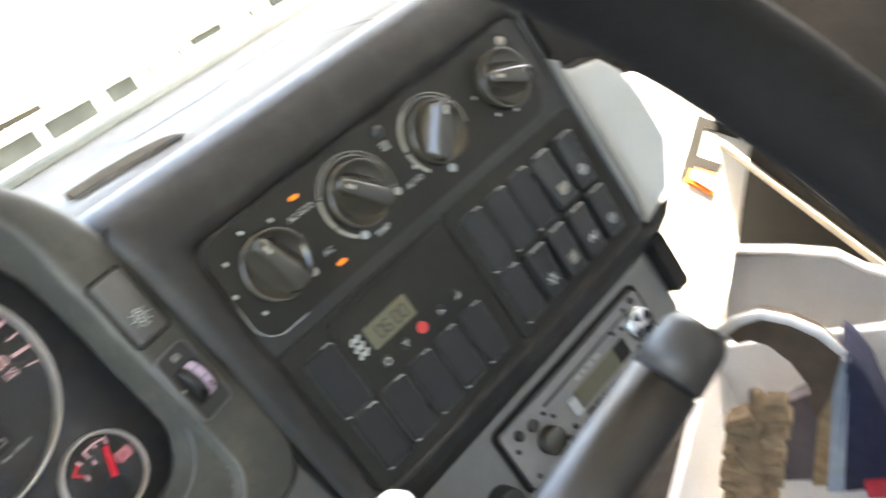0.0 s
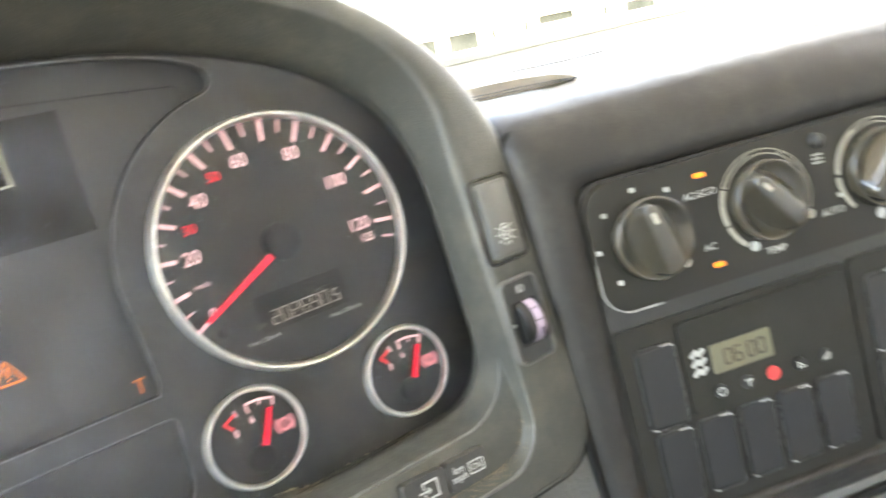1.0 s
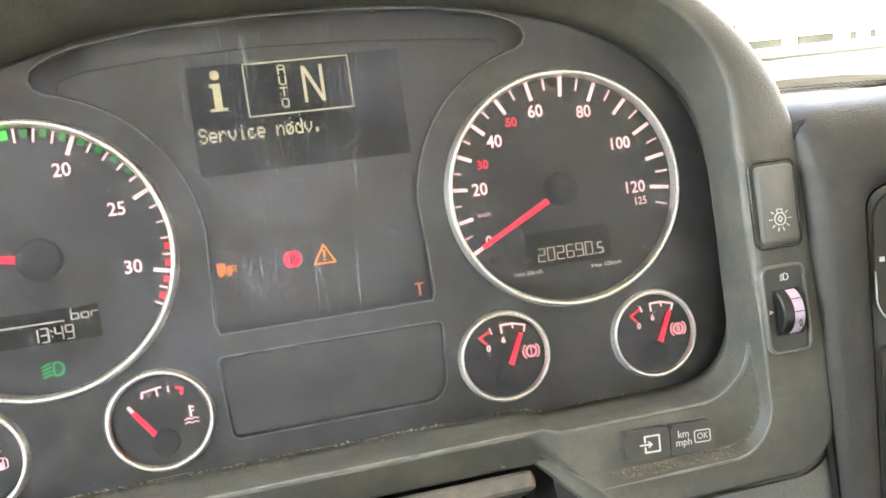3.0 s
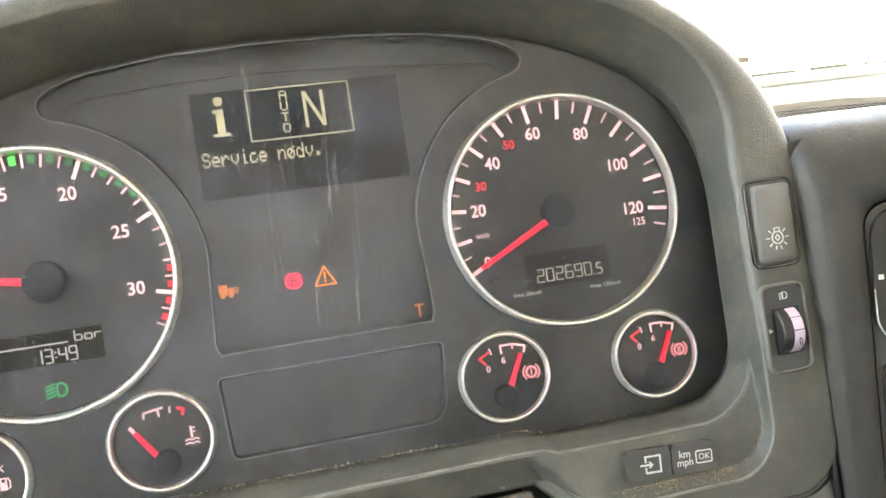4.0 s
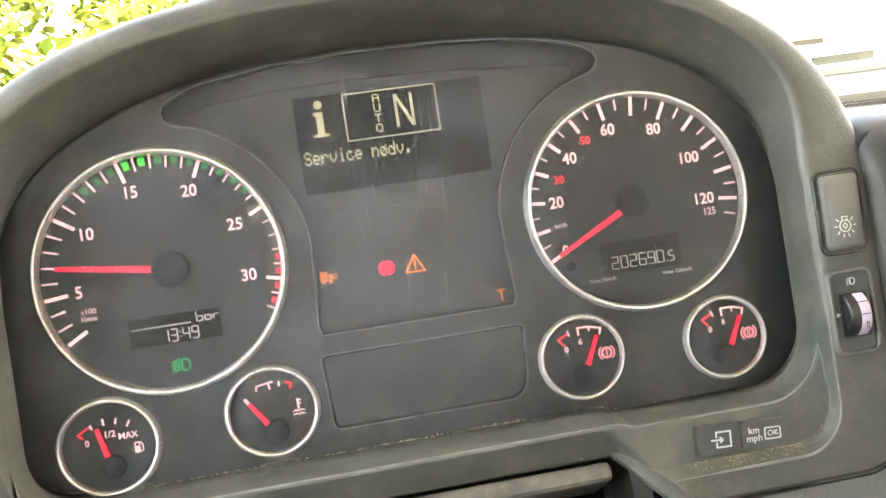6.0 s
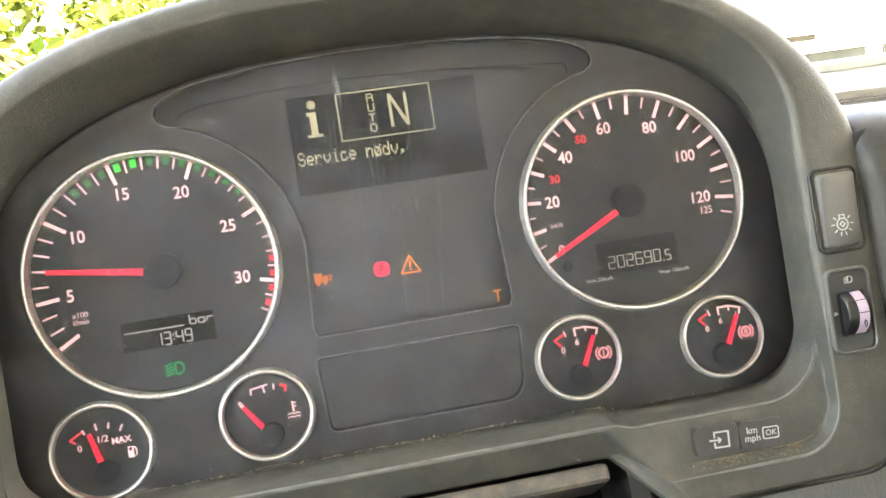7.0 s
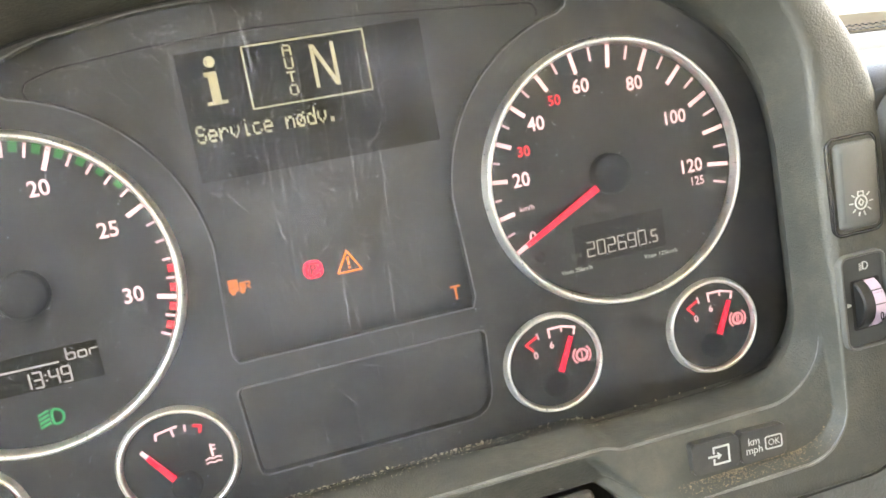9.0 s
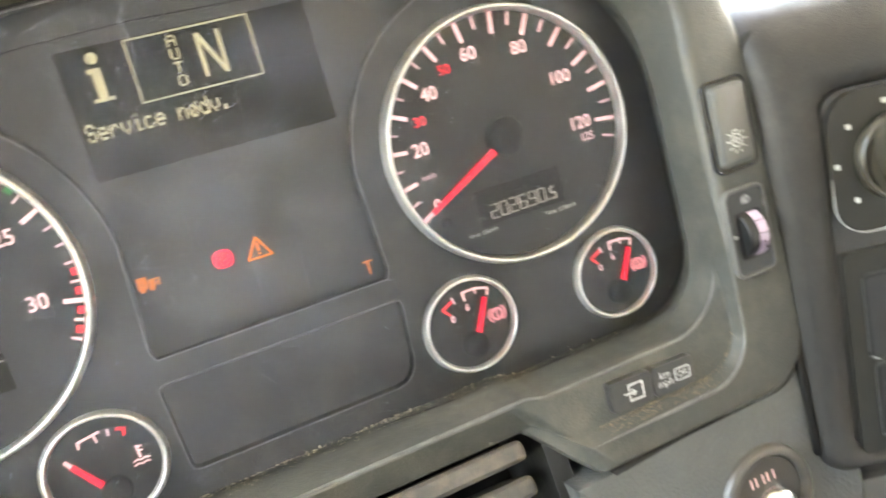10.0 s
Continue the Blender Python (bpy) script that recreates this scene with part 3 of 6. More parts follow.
for sign, cx, cz in (("I", 0.086, -0.0790), ("II", 0.1700, -0.0812)):
    d, x, z = small_dial("air_pressure_gauge", cx, "small round brake air pressure gauge with a red needle", cz, hub=(-0.0008, -0.0100))
    x, z = x + 0.0008, z - 0.0006
    red, pink = bmesh.new(), bmesh.new()
    stroke(red, [(x - 0.0100, z + 0.0085), (x - 0.0130, z + 0.0118), (x - 0.0072, z + 0.0146)], 0.0011, -0.0016)
    stroke(pink, [(x - 0.0072, z + 0.0160), (x - 0.0064, z + 0.0132)], 0.0009, -0.0016)
    stroke(pink, [(x - 0.0010, z + 0.0128), (x - 0.0012, z + 0.0168), (x + 0.0052, z + 0.0168), (x + 0.0118, z + 0.0150), (x + 0.0110, z + 0.0118)], 0.0010, -0.0016)
    stroke(pink, [(x + 0.0052, z + 0.0168), (x + 0.0052, z + 0.0144)], 0.0009, -0.0016)
    part("red_zone", red, MARK_RED, d)
    part("scale_marks", pink, MARK, d)
    for body, px, pz in (("0", x - 0.0090, z + 0.0058), ("6", x - 0.0006, z + 0.0090)):
        part("numeral", lettering(body, 0.0046, px, pz, -0.0016, 0.00012), MARK, d)
    sym = bmesh.new()
    stroke(sym, arc(x + 0.0135, z + 0.0008, 0.0027, 0, 360, 20), 0.0011, -0.0016)
    stroke(sym, arc(x + 0.0135, z + 0.0008, 0.0044, 130, 230), 0.0008, -0.0016)
    stroke(sym, arc(x + 0.0135, z + 0.0008, 0.0044, -50, 50), 0.0008, -0.0016)
    for k in range(len(sign)):
        o = 0.0011 * (k - (len(sign) - 1) / 2)
        stroke(sym, [(x + 0.0135 + o, z + 0.0023), (x + 0.0135 + o, z - 0.0007)], 0.0006, -0.0016)
    part("brake_symbol", sym, MARK_PINK, d, "pink brake circuit symbol")
    small_needle(d, x + 0.0012, z - 0.0042, x + 0.0086, z + 0.0116)

d, x, z = small_dial("temperature_gauge", -0.0850, "small round coolant temperature gauge, needle at cold", -0.0798, 1.02)
x, z = x - 0.0014, z - 0.0012
pink, red = bmesh.new(), bmesh.new()
stroke(pink, [(x - 0.0055, z + 0.0130), (x - 0.0052, z + 0.0155), (x + 0.0035, z + 0.0168)], 0.0010, -0.0016)
stroke(pink, [(x + 0.0012, z + 0.0160), (x + 0.0016, z + 0.0130)], 0.0009, -0.0016)
stroke(pink, [(x + 0.0068, z + 0.0165), (x + 0.0066, z + 0.0140)], 0.0009, -0.0016)
stroke(red, [(x + 0.0102, z + 0.0155), (x + 0.0130, z + 0.0145), (x + 0.0122, z + 0.0120)], 0.0013, -0.0016)
part("scale_marks", pink, MARK, d)
part("red_zone", red, MARK_RED, d)
sym = bmesh.new()
stroke(sym, [(x + 0.0150, z + 0.0055), (x + 0.0152, z + 0.0005)], 0.0010, -0.0016)
for k in range(2):
    stroke(sym, [(x + 0.0152, z + 0.0050 - k * 0.0018), (x + 0.0168, z + 0.0050 - k * 0.0018)], 0.0006, -0.0016)
    stroke(sym, [(x + 0.0120 + i * 0.0016, z - 0.0008 - k * 0.0018 + (0.0006 if i % 2 else 0)) for i in range(5)], 0.0006, -0.0016)
part("coolant_symbol", sym, MARK, d)
small_needle(d, x + 0.0002, z - 0.0072, x - 0.0100, z + 0.0074, tip=0.0030)

d, x, z = small_dial("fuel_gauge", -0.1698, "small round fuel gauge, needle a little over a quarter", -0.0838, 1.08)
x, z = x - 0.0006, z - 0.0002
pink, red = bmesh.new(), bmesh.new()
stroke(red, [(x - 0.0118, z + 0.0066), (x - 0.0142, z + 0.0085), (x - 0.0082, z + 0.0118)], 0.0009, -0.0016)
for xa, za, xb, zb in ((-0.0076, 0.0125, -0.0068, 0.0106), (-0.0010, 0.0148, -0.0006, 0.0118), (0.0058, 0.0142, 0.0052, 0.0118), (0.0122, 0.0122, 0.0108, 0.0096)):
    stroke(pink, [(x + xa, z + za), (x + xb, z + zb)], 0.0010, -0.0016)
part("red_zone", red, MARK_RED, d)
part("scale_marks", pink, MARK, d)
for body, px, pz, size in (("0", -0.0100, 0.0035, 0.0046), ("1/2", 0.0016, 0.0066, 0.0048), ("MAX", 0.0108, 0.0046, 0.0046)):
    part("numeral", lettering(body, size, x + px, z + pz, -0.0016, 0.0001), MARK, d)
sym = bmesh.new()
slab(sym, x + 0.0132, x + 0.0160, z - 0.0052, z - 0.0018, -0.0016)
stroke(sym, [(x + 0.0135, z - 0.0018), (x + 0.0135, z + 0.0002), (x + 0.0157, z + 0.0002), (x + 0.0157, z - 0.0018)], 0.0005, -0.0016)
stroke(sym, [(x + 0.0164, z + 0.0002), (x + 0.0174, z - 0.0012), (x + 0.0174, z - 0.0042), (x + 0.0166, z - 0.0046)], 0.0005, -0.0016)
part("pump_symbol", sym, MARK, d)
small_needle(d, x + 0.0000, z - 0.0045, x - 0.0040, z + 0.0105)

# information display in the sunk field
DX0, DX1, DZ0, DZ1, DY = -0.0513, 0.0545, 0.0322, 0.0862, 0.0125
bm = bmesh.new()
slab(bm, DX0, DX1, DZ0, DZ1, DY, 0.0006)
info = part("information_display", bm, LCD_BACK, cluster, "dark rectangular display with pale yellow dot-matrix text")
bm = bmesh.new()
dot_text(bm, "Service nødv.", -0.0493, 0.0560, 0.00078, 0.00108, DY - 0.0005)
part("text_line", bm, LCD_TEXT, info, "pale yellow text line")
bm = bmesh.new()
stroke(bm, [(-0.0238, 0.0853), (0.0284, 0.0853), (0.0284, 0.0592), (-0.0238, 0.0592)], 0.0007, DY - 0.0005, close=True)
part("gear_frame", bm, LCD_TEXT, info)
bm = bmesh.new()
for k, ch in enumerate("AUTO"):
    dot_text(bm, ch, -0.0073, 0.0835 - k * 0.0056, 0.00078, 0.00066, DY - 0.0005)
part("mode_text", bm, LCD_TEXT, info)
bm = bmesh.new()
stroke(bm, [(0.0052, 0.0640), (0.0052, 0.0815)], 0.0016, DY - 0.0005)
stroke(bm, [(0.0142, 0.0640), (0.0142, 0.0815)], 0.0016, DY - 0.0005)
stroke(bm, [(0.0056, 0.0812), (0.0138, 0.0643)], 0.0018, DY - 0.0006)
part("gear_letter", bm, LCD_TEXT, info)
bm = bmesh.new()
add_prism(bm, arc(-0.0378, 0.0813, 0.0024, 0, 345, 11), DY - 0.0005, DY - 0.0001)
slab(bm, -0.0396, -0.0358, 0.0643, 0.0765, DY - 0.0005)
slab(bm, -0.0412, -0.0358, 0.0753, 0.0772, DY - 0.00055)
slab(bm, -0.0420, -0.0334, 0.0635, 0.0650, DY - 0.00055)
part("info_letter", bm, LCD_TEXT, info)

# warning lamps in the sunk field
WY = 0.0126
bm = bmesh.new()
stroke(bm, [(-0.0028, -0.0182), (0.0080, -0.0182), (0.0028, -0.0088)], 0.0008, WY, close=True)
stroke(bm, [(0.0027, -0.0118), (0.0027, -0.0150)], 0.0010, WY)
stroke(bm, [(0.0027, -0.0163), (0.0027, -0.0166)], 0.0010, WY)
part("warning_triangle", bm, WARN_AMBER, cluster, "lit amber warning triangle")
bm = bmesh.new()
add_prism(bm, rounded(-0.0178, -0.0088, -0.0180, -0.0098, 0.0033, 5), WY, WY + 0.0004)
lamp = part("parking_brake_lamp", bm, WARN_RED, cluster, "glowing red parking brake lamp")
bm = bmesh.new()
stroke(bm, [(-0.0142, -0.0158), (-0.0142, -0.0120), (-0.0124, -0.0122), (-0.0122, -0.0136), (-0.0140, -0.0140)], 0.0008, WY - 0.0004)
stroke(bm, arc(-0.0133, -0.0139, 0.0030, 30, 330, 16), 0.0004, WY - 0.0004)
part("brake_symbol", bm, mat("dim_red", (0.08, 0.003, 0.01), 0.5, emit=(0.5, 0.0, 0.03), power=0.00038), lamp)
bm = bmesh.new()
slab(bm, -0.0505, -0.0462, -0.0162, -0.0108, WY)
slab(bm, -0.0458, -0.0430, -0.0158, -0.0126, WY)
stroke(bm, [(-0.0428, -0.0128), (-0.0412, -0.0130), (-0.0414, -0.0142), (-0.0426, -0.0146), (-0.0412, -0.0158)], 0.0007, WY)
add_prism(bm, arc(-0.0488, -0.0165, 0.0012, 0, 330, 10), WY, WY + 0.0004)
add_prism(bm, arc(-0.0448, -0.0165, 0.0012, 0, 330, 10), WY, WY + 0.0004)
part("vehicle_lamp", bm, WARN_DIM, cluster, "lit amber vehicle symbol")
bm = bmesh.new()
stroke(bm, [(0.0468, -0.0360), (0.0512, -0.0360)], 0.0009, WY)
stroke(bm, [(0.0490, -0.0360), (0.0490, -0.0420)], 0.0010, WY)
part("tachograph_lamp", bm, WARN_DIM, cluster, "lit amber letter lamp")
bm = bmesh.new()
groove = arc(-0.1035, 0.0790, 0.0045, 235, 110, 6) + [(-0.095, 0.0862), (-0.06, 0.0892), (-0.017, 0.0905), (0.03, 0.0892), (0.07, 0.0865)] + arc(0.1010, 0.0800, 0.0040, 80, -40, 6)
stroke(bm, groove, 0.0006, 0.0004, 0.0003)
part("panel_groove", bm, GAP, cluster, "fine moulded groove")
pane = part("smoked_pane", pane_mesh(0.0010), SMOKED, cluster, "smoked pane over the warning lamps")
pane.visible_shadow = False
# clear cover over the whole cluster
lens = part("cover_lens", prism(cluster_outline(120, -0.0040), -0.0095, -0.0088), LENS, cluster, "clear dusty scratched plastic cover")
lens.visible_shadow = False


# ------------------------------------------------------------------ binnacle round the cluster
def blend(x, a, b):
    t = min(1, max(0, (x - a) / (b - a)))
    return t * t * (3 - 2 * t)


# Nine rings from the mask to the back of the hood. Offsets from the cluster's outline above and beside; half width, lower edge,
# corner radius below.
TOP_RINGS = ((0.0, 0.001), (0.003, -0.010), (0.006, -0.019), (0.009, -0.027), (0.0125, -0.035), (0.0158, -0.0395), (0.0262, -0.0380), (0.0305, -0.029), (0.034, 0.06))
SIDE_RINGS = ((0.2150, 0.001), (0.2042, -0.018), (0.2048, -0.0285), (0.2049, -0.0310), (0.2051, -0.0335), (0.2062, -0.0450), (0.2395, -0.0455), (0.2425, -0.039), (0.2475, 0.05))
POCKET_RINGS = ((-0.1112, 0.034, 0.001), (-0.1120, 0.036, -0.018), (-0.1130, 0.032, -0.0325), (-0.1148, 0.031, -0.0352), (-0.1370, 0.022, -0.0380), (-0.1415, 0.024, -0.0450), (-0.1545, 0.026, -0.0455), (-0.1580, 0.026, -0.0400), (-0.1600, 0.026, 0.03))
SILL_RINGS = ((-0.1078, 0.030, 0.001), (-0.1085, 0.030, -0.018), (-0.1102, 0.028, -0.0325), (-0.1118, 0.028, -0.0350), (-0.1255, 0.022, -0.0290), (-0.1275, 0.024, -0.0282), (-0.1285, 0.024, -0.0270), (-0.1300, 0.024, -0.024), (-0.1310, 0.024, 0.02))
STEP_AT = (0.095, 0.095, 0.095, 0.0965, 0.1030, 0.1075, 0.1100, 0.1110, 0.1115)


def box_ray(c, s, a, h, r):
    """How far a ray from the middle of a round-cornered box goes before it leaves it."""
    d = min(a / max(1e-9, abs(c)), h / max(1e-9, abs(s)))
    if abs(c) * d > a - r and abs(s) * d > h - r:
        u, v = a - r, h - r
        b = abs(c) * u + abs(s) * v
        d = b + math.sqrt(max(0.0, b * b - (u * u + v * v - r * r)))
    return d


def filleted(pts, soft):
    """Rounds each inner corner of an open line with five points; the first corner is sharper."""
    out = [pts[0]]
    for k, (a, b, c) in enumerate(zip(pts, pts[1:], pts[2:])):
        d0, d1 = a - b, c - b
        radius = min(soft, 0.0012) if k == 0 else soft
        p = b + d0.normalized() * min(radius, 0.45 * d0.length)
        q = b + d1.normalized() * min(radius, 0.45 * d1.length)
        for t in (0, 0.25, 0.5, 0.75, 1):
            out.append((1 - t) ** 2 * p + 2 * t * (1 - t) * b + t * t * q)
    return out + [pts[-1]]


def binnacle_rows(n=1440):
    base = [Vector(p) for p in cluster_outline(n)]
    rows = []
    for i, q in enumerate(base):
        t = 2 * math.pi * i / n
        c, s = math.cos(t), math.sin(t)
        d = (base[(i + 1) % n] - base[i - 1]).normalized()
        nrm = Vector((d.y, -d.x))
        prof = []
        if s >= 0:
            wt = blend(nrm.y, 0.08, 0.95)
            for (to, ty), (sa, sy) in zip(TOP_RINGS, SIDE_RINGS):
                p = q + nrm * (wt * to + (1 - wt) * (sa - 0.2165))
                prof.append(Vector((p.x, wt * ty + (1 - wt) * sy, p.y)))
            soft = 0.0065 + 0.0035 * wt
        else:
            for (a, sy), pocket, sill, edge in zip(SIDE_RINGS, POCKET_RINGS, SILL_RINGS, STEP_AT):
                places = []
                for z, r, y in (sill, pocket):
                    k = box_ray(c, s, a, -0.010 - z, r)
                    wb = blend(-s * k / (-0.010 - z), 0.45, 0.90)
                    places.append(Vector((k * c, wb * y + (1 - wb) * sy, -0.010 + k * s)))
                prof.append(places[0].lerp(places[1], blend(places[1].x, edge - 0.0045, edge + 0.0045)))
            soft = 0.0016 + 0.0049 * (1 - blend(-s, 0.10, 0.34))
        rows.append((prof, filleted(prof, soft)))
    return rows


BIN_ROWS = binnacle_rows()
binnacle = thing("instrument_binnacle", DASH, "grey grained plastic binnacle hood with worn dusty lower sill", "binnacle")
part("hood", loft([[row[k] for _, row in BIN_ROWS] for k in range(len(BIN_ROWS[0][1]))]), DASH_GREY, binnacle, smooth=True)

# Black strip added for the shade in the gap beside the console.
seam = []
for i in range(-330, 10):
    prof = BIN_ROWS[i][0]
    p = prof[7]
    if p.x > 0.118:
        out = Vector((prof[8].x - prof[6].x, 0, prof[8].z - prof[6].z)).normalized()
        seam.append((p, p + out * 0.0068))
part("gap_strip", loft([[(a.x, -0.036, a.z) for a, b in seam], [(a.x, -0.0412, a.z) for a, b in seam], [(b.x, -0.0405, b.z) for a, b in seam], [(b.x, 0.0, b.z) for a, b in seam]], close=False), RUBBER, binnacle, "black strip standing for the dark gap", smooth=True)

# rubbed edges of the ledge and pocket lip; pale tubes also paint their highlights
RUBBED_GLINT = mat("rubbed_glint_plastic", (0.105, 0.105, 0.098), 0.34, var=0.45, scale=90, bump=0.3, bscale=900)


def rubbed_edge(index, keep, radius):
    pts = [row[index] for _, row in BIN_ROWS[720:] + BIN_ROWS[:1] if keep(row[index])]
    n = len(pts)
    part("rubbed_edge", tube(pts, [0.00012 + (radius - 0.00012) * min(1.0, k / 40, (n - 1 - k) / 40) for k in range(n)], 8), RUBBED_GLINT, binnacle, "rubbed edge with a painted highlight", smooth=True)


rubbed_edge(11, lambda p: -0.19 < p.x and p.z < -0.088, 0.00075)
rubbed_edge(23, lambda p: p.x > 0.112 and p.z < -0.105, 0.00080)

# two push buttons in the pocket
BUTTON = mat("button_plastic", (0.034, 0.033, 0.030), 0.40, var=0.15, scale=60, bump=0.15, bscale=2000, dust=0.15, dust_col=(0.16, 0.14, 0.10), dust_scale=60)
def leaned(bm):
    bmesh.ops.rotate(bm, cent=(0.1522, 0, -0.1270), matrix=Matrix.Rotation(radians(2.6), 3, "Y"), verts=bm.verts)
    return bm


BF = -0.0402
for name, x0, x1 in (("menu_button", 0.1284, 0.1520), ("unit_button", 0.1526, 0.1764)):
    b = part(name, leaned(prism(rounded(x0, x1, -0.1342, -0.1196, 0.0022), BF, -0.030, 0.0009)), BUTTON, binnacle, "worn grey push button with pale print", smooth=False)
    # Pale tube for dust and the painted highlight on the worn bevel.
    edge = leaned(tube([(x0 + 0.0016, BF + 0.0006, -0.11985), (0.5 * (x0 + x1), BF + 0.0005, -0.1197), (x1 - 0.0016, BF + 0.0006, -0.11985)], 0.00022, 8))
    part("glint_edge", edge, RUBBED_GLINT, b, "dusty edge with its bevel highlight painted pale")
    bm = bmesh.new()
    if name == "menu_button":
        stroke(bm, [(0.1388, -0.1256), (0.1388, -0.1230), (0.1464, -0.1230), (0.1464, -0.1308), (0.1388, -0.1308), (0.1388, -0.1284)], 0.0008, BF - 0.0005)
        stroke(bm, [(0.1362, -0.1270), (0.1420, -0.1270)], 0.0008, BF - 0.0005)
        stroke(bm, [(0.1408, -0.1257), (0.1422, -0.1270), (0.1408, -0.1283)], 0.0007, BF - 0.0005)
    else:
        stroke(bm, rounded(0.1652, 0.1736, -0.1298, -0.1240, 0.0008, 2), 0.0005, BF - 0.0005, close=True)
        bm = joined(bm, lettering("km", 0.0050, 0.1592, -0.1246, BF - 0.0005, 0.00005), lettering("mph", 0.0050, 0.1592, -0.1286, BF - 0.0005, 0.00005), lettering("OK", 0.0042, 0.1694, -0.1269, BF - 0.0005, 0.00002))
    part("symbol", leaned(bm), PRINT, b)

# instrument light switch
def rim_mesh(x0, x1, z0, z1, r, w, y0, y1):
    """A raised rounded frame of width w from y1 up to y0."""
    ring = lambda g, y: [(x, y, z) for x, z in rounded(x0 - g, x1 + g, z0 - g, z1 + g, r + g, 5)]
    return loft([ring(w, y1), ring(w, y0 + 0.0005), ring(w * 0.72, y0), ring(w * 0.28, y0), ring(0, y0 + 0.0005), ring(0, y1)])


part("switch_rim", rim_mesh(0.2098, 0.2330, -0.0404, 0.0010, 0.0030, 0.0016, -0.0458, -0.035), GLOSSY_BLACK, binnacle, smooth=True)
part("lighting_switch_socket", prism(rounded(0.2094, 0.2334, -0.0408, 0.0014, 0.003), -0.0440, -0.03), GAP, binnacle)
rock = loft([[(x, -0.0430, z) for x, z in rounded(0.2114, 0.2316, -0.0392, -0.0004, 0.0025)],
             [(x, -0.0462 - 0.0016 * blend(z, -0.04, 0.0), z) for x, z in rounded(0.2115, 0.2315, -0.0390, -0.0006, 0.0025)],
             [(x, -0.0473 - 0.0020 * blend(z, -0.02, 0.0) - 0.0008 * blend(-z, 0.02, 0.04), z) for x, z in rounded(0.2128, 0.2304, -0.0378, -0.0018, 0.003)]], cap1=True)
rocker = part("dimmer_rocker", rock, mat("rocker_grey", (0.021, 0.0225, 0.020), 0.50, var=0.18, scale=60, bump=0.15, bscale=1500, spec=0.16, worn=0.4), binnacle, "grey rocker switch with a white lamp symbol", smooth=True)
sym = bmesh.new()
c = (0.2210, -0.0272)
stroke(sym, arc(c[0], c[1], 0.0030, 0, 360, 20), 0.0006, -0.0487)
stroke(sym, [(c[0] - 0.0014, c[1] + 0.0030), (c[0] - 0.0014, c[1] + 0.0048), (c[0] + 0.0014, c[1] + 0.0048), (c[0] + 0.0014, c[1] + 0.0030)], 0.0005, -0.0487)
stroke(sym, [(c[0], c[1] + 0.0015), (c[0] + 0.0013, c[1]), (c[0], c[1] - 0.0015), (c[0] - 0.0013, c[1])], 0.0005, -0.0487, close=True)
for a in (0, 40, 140, 180, 220, 255, 285, 320):
    stroke(sym, [polar(c, 0.0043, a), polar(c, 0.0060, a)], 0.0005, -0.0487)
part("lamp_symbol", sym, PRINT, rocker)

# headlamp levelling wheel in its raised frame
LX, LZ = 0.2200, -0.0725
part("levelling_rim", rim_mesh(LX - 0.0110, LX + 0.0104, -0.0922, -0.0512, 0.0034, 0.0016, -0.0478, -0.035), RIM_PLASTIC, binnacle, smooth=True)
plate = part("levelling_plate", prism(rounded(LX - 0.0109, LX + 0.0103, -0.0921, -0.0513, 0.0033), -0.0462, -0.043, 0.0003), SWITCH, binnacle, "dark headlamp levelling control")


def across(profile, x):
    bm = lathe(profile, 0, 0, 48)
    bmesh.ops.rotate(bm, cent=(0, 0, 0), matrix=Matrix.Rotation(radians(90), 3, "Z"), verts=bm.verts)
    bmesh.ops.translate(bm, vec=(x, -0.0400, LZ - 0.001), verts=bm.verts)
    return bm


part("wheel_slot", prism(rounded(LX - 0.0070, LX + 0.0082, -0.0850, -0.0620, 0.001, 2), -0.0464, -0.045), GAP, plate)
part("thumb_wheel", across([(0.0, -0.0060), (0.0118, -0.0060), (0.0125, -0.0052), (0.0125, 0.0052), (0.0118, 0.0060), (0.0, 0.0060)], LX + 0.0005), BLANK, plate, "black thumb wheel with a pale lilac band", smooth=False)
LILAC = mat("lilac_band", (0.42, 0.33, 0.42), 0.4, var=0.1, scale=80)
part("wheel_band", across([(0.0124, -0.0051), (0.01265, -0.0050), (0.01265, 0.0004), (0.0124, 0.0005)], LX + 0.0005), LILAC, plate)
bm = bmesh.new()
for a, b in ((-0.0668, 0.0010), (-0.0682, 0.0010), (-0.0716, 0.0022), (-0.0730, 0.0022)):
    stroke(bm, [(LX + b - 0.002, a), (LX + 0.0052, a)], 0.0004, -0.0530 + abs(a - LZ + 0.001) * 0.30)
part("wheel_marks", bm, BLANK, plate)
part("numeral", lettering("0", 0.0052, LX + 0.0028, -0.0790, -0.0525, 0.00006, squeeze=0.8), GLOSSY_BLACK, plate)
sym = bmesh.new()
stroke(sym, arc(LX + 0.0010, -0.0560, 0.0017, -90, 90) + [(LX + 0.0002, -0.0545), (LX + 0.0002, -0.0575)], 0.0004, -0.0468, close=True)
for k in range(4):
    stroke(sym, [(LX - 0.0004, -0.0547 - k * 0.0009), (LX - 0.0018, -0.0550 - k * 0.0009)], 0.0003, -0.0468)
stroke(sym, [(LX - 0.0094, -0.0718), (LX - 0.0080, -0.0725), (LX - 0.0094, -0.0732)], 0.0006, -0.0468, close=True)
part("levelling_symbol", sym, PRINT, plate)


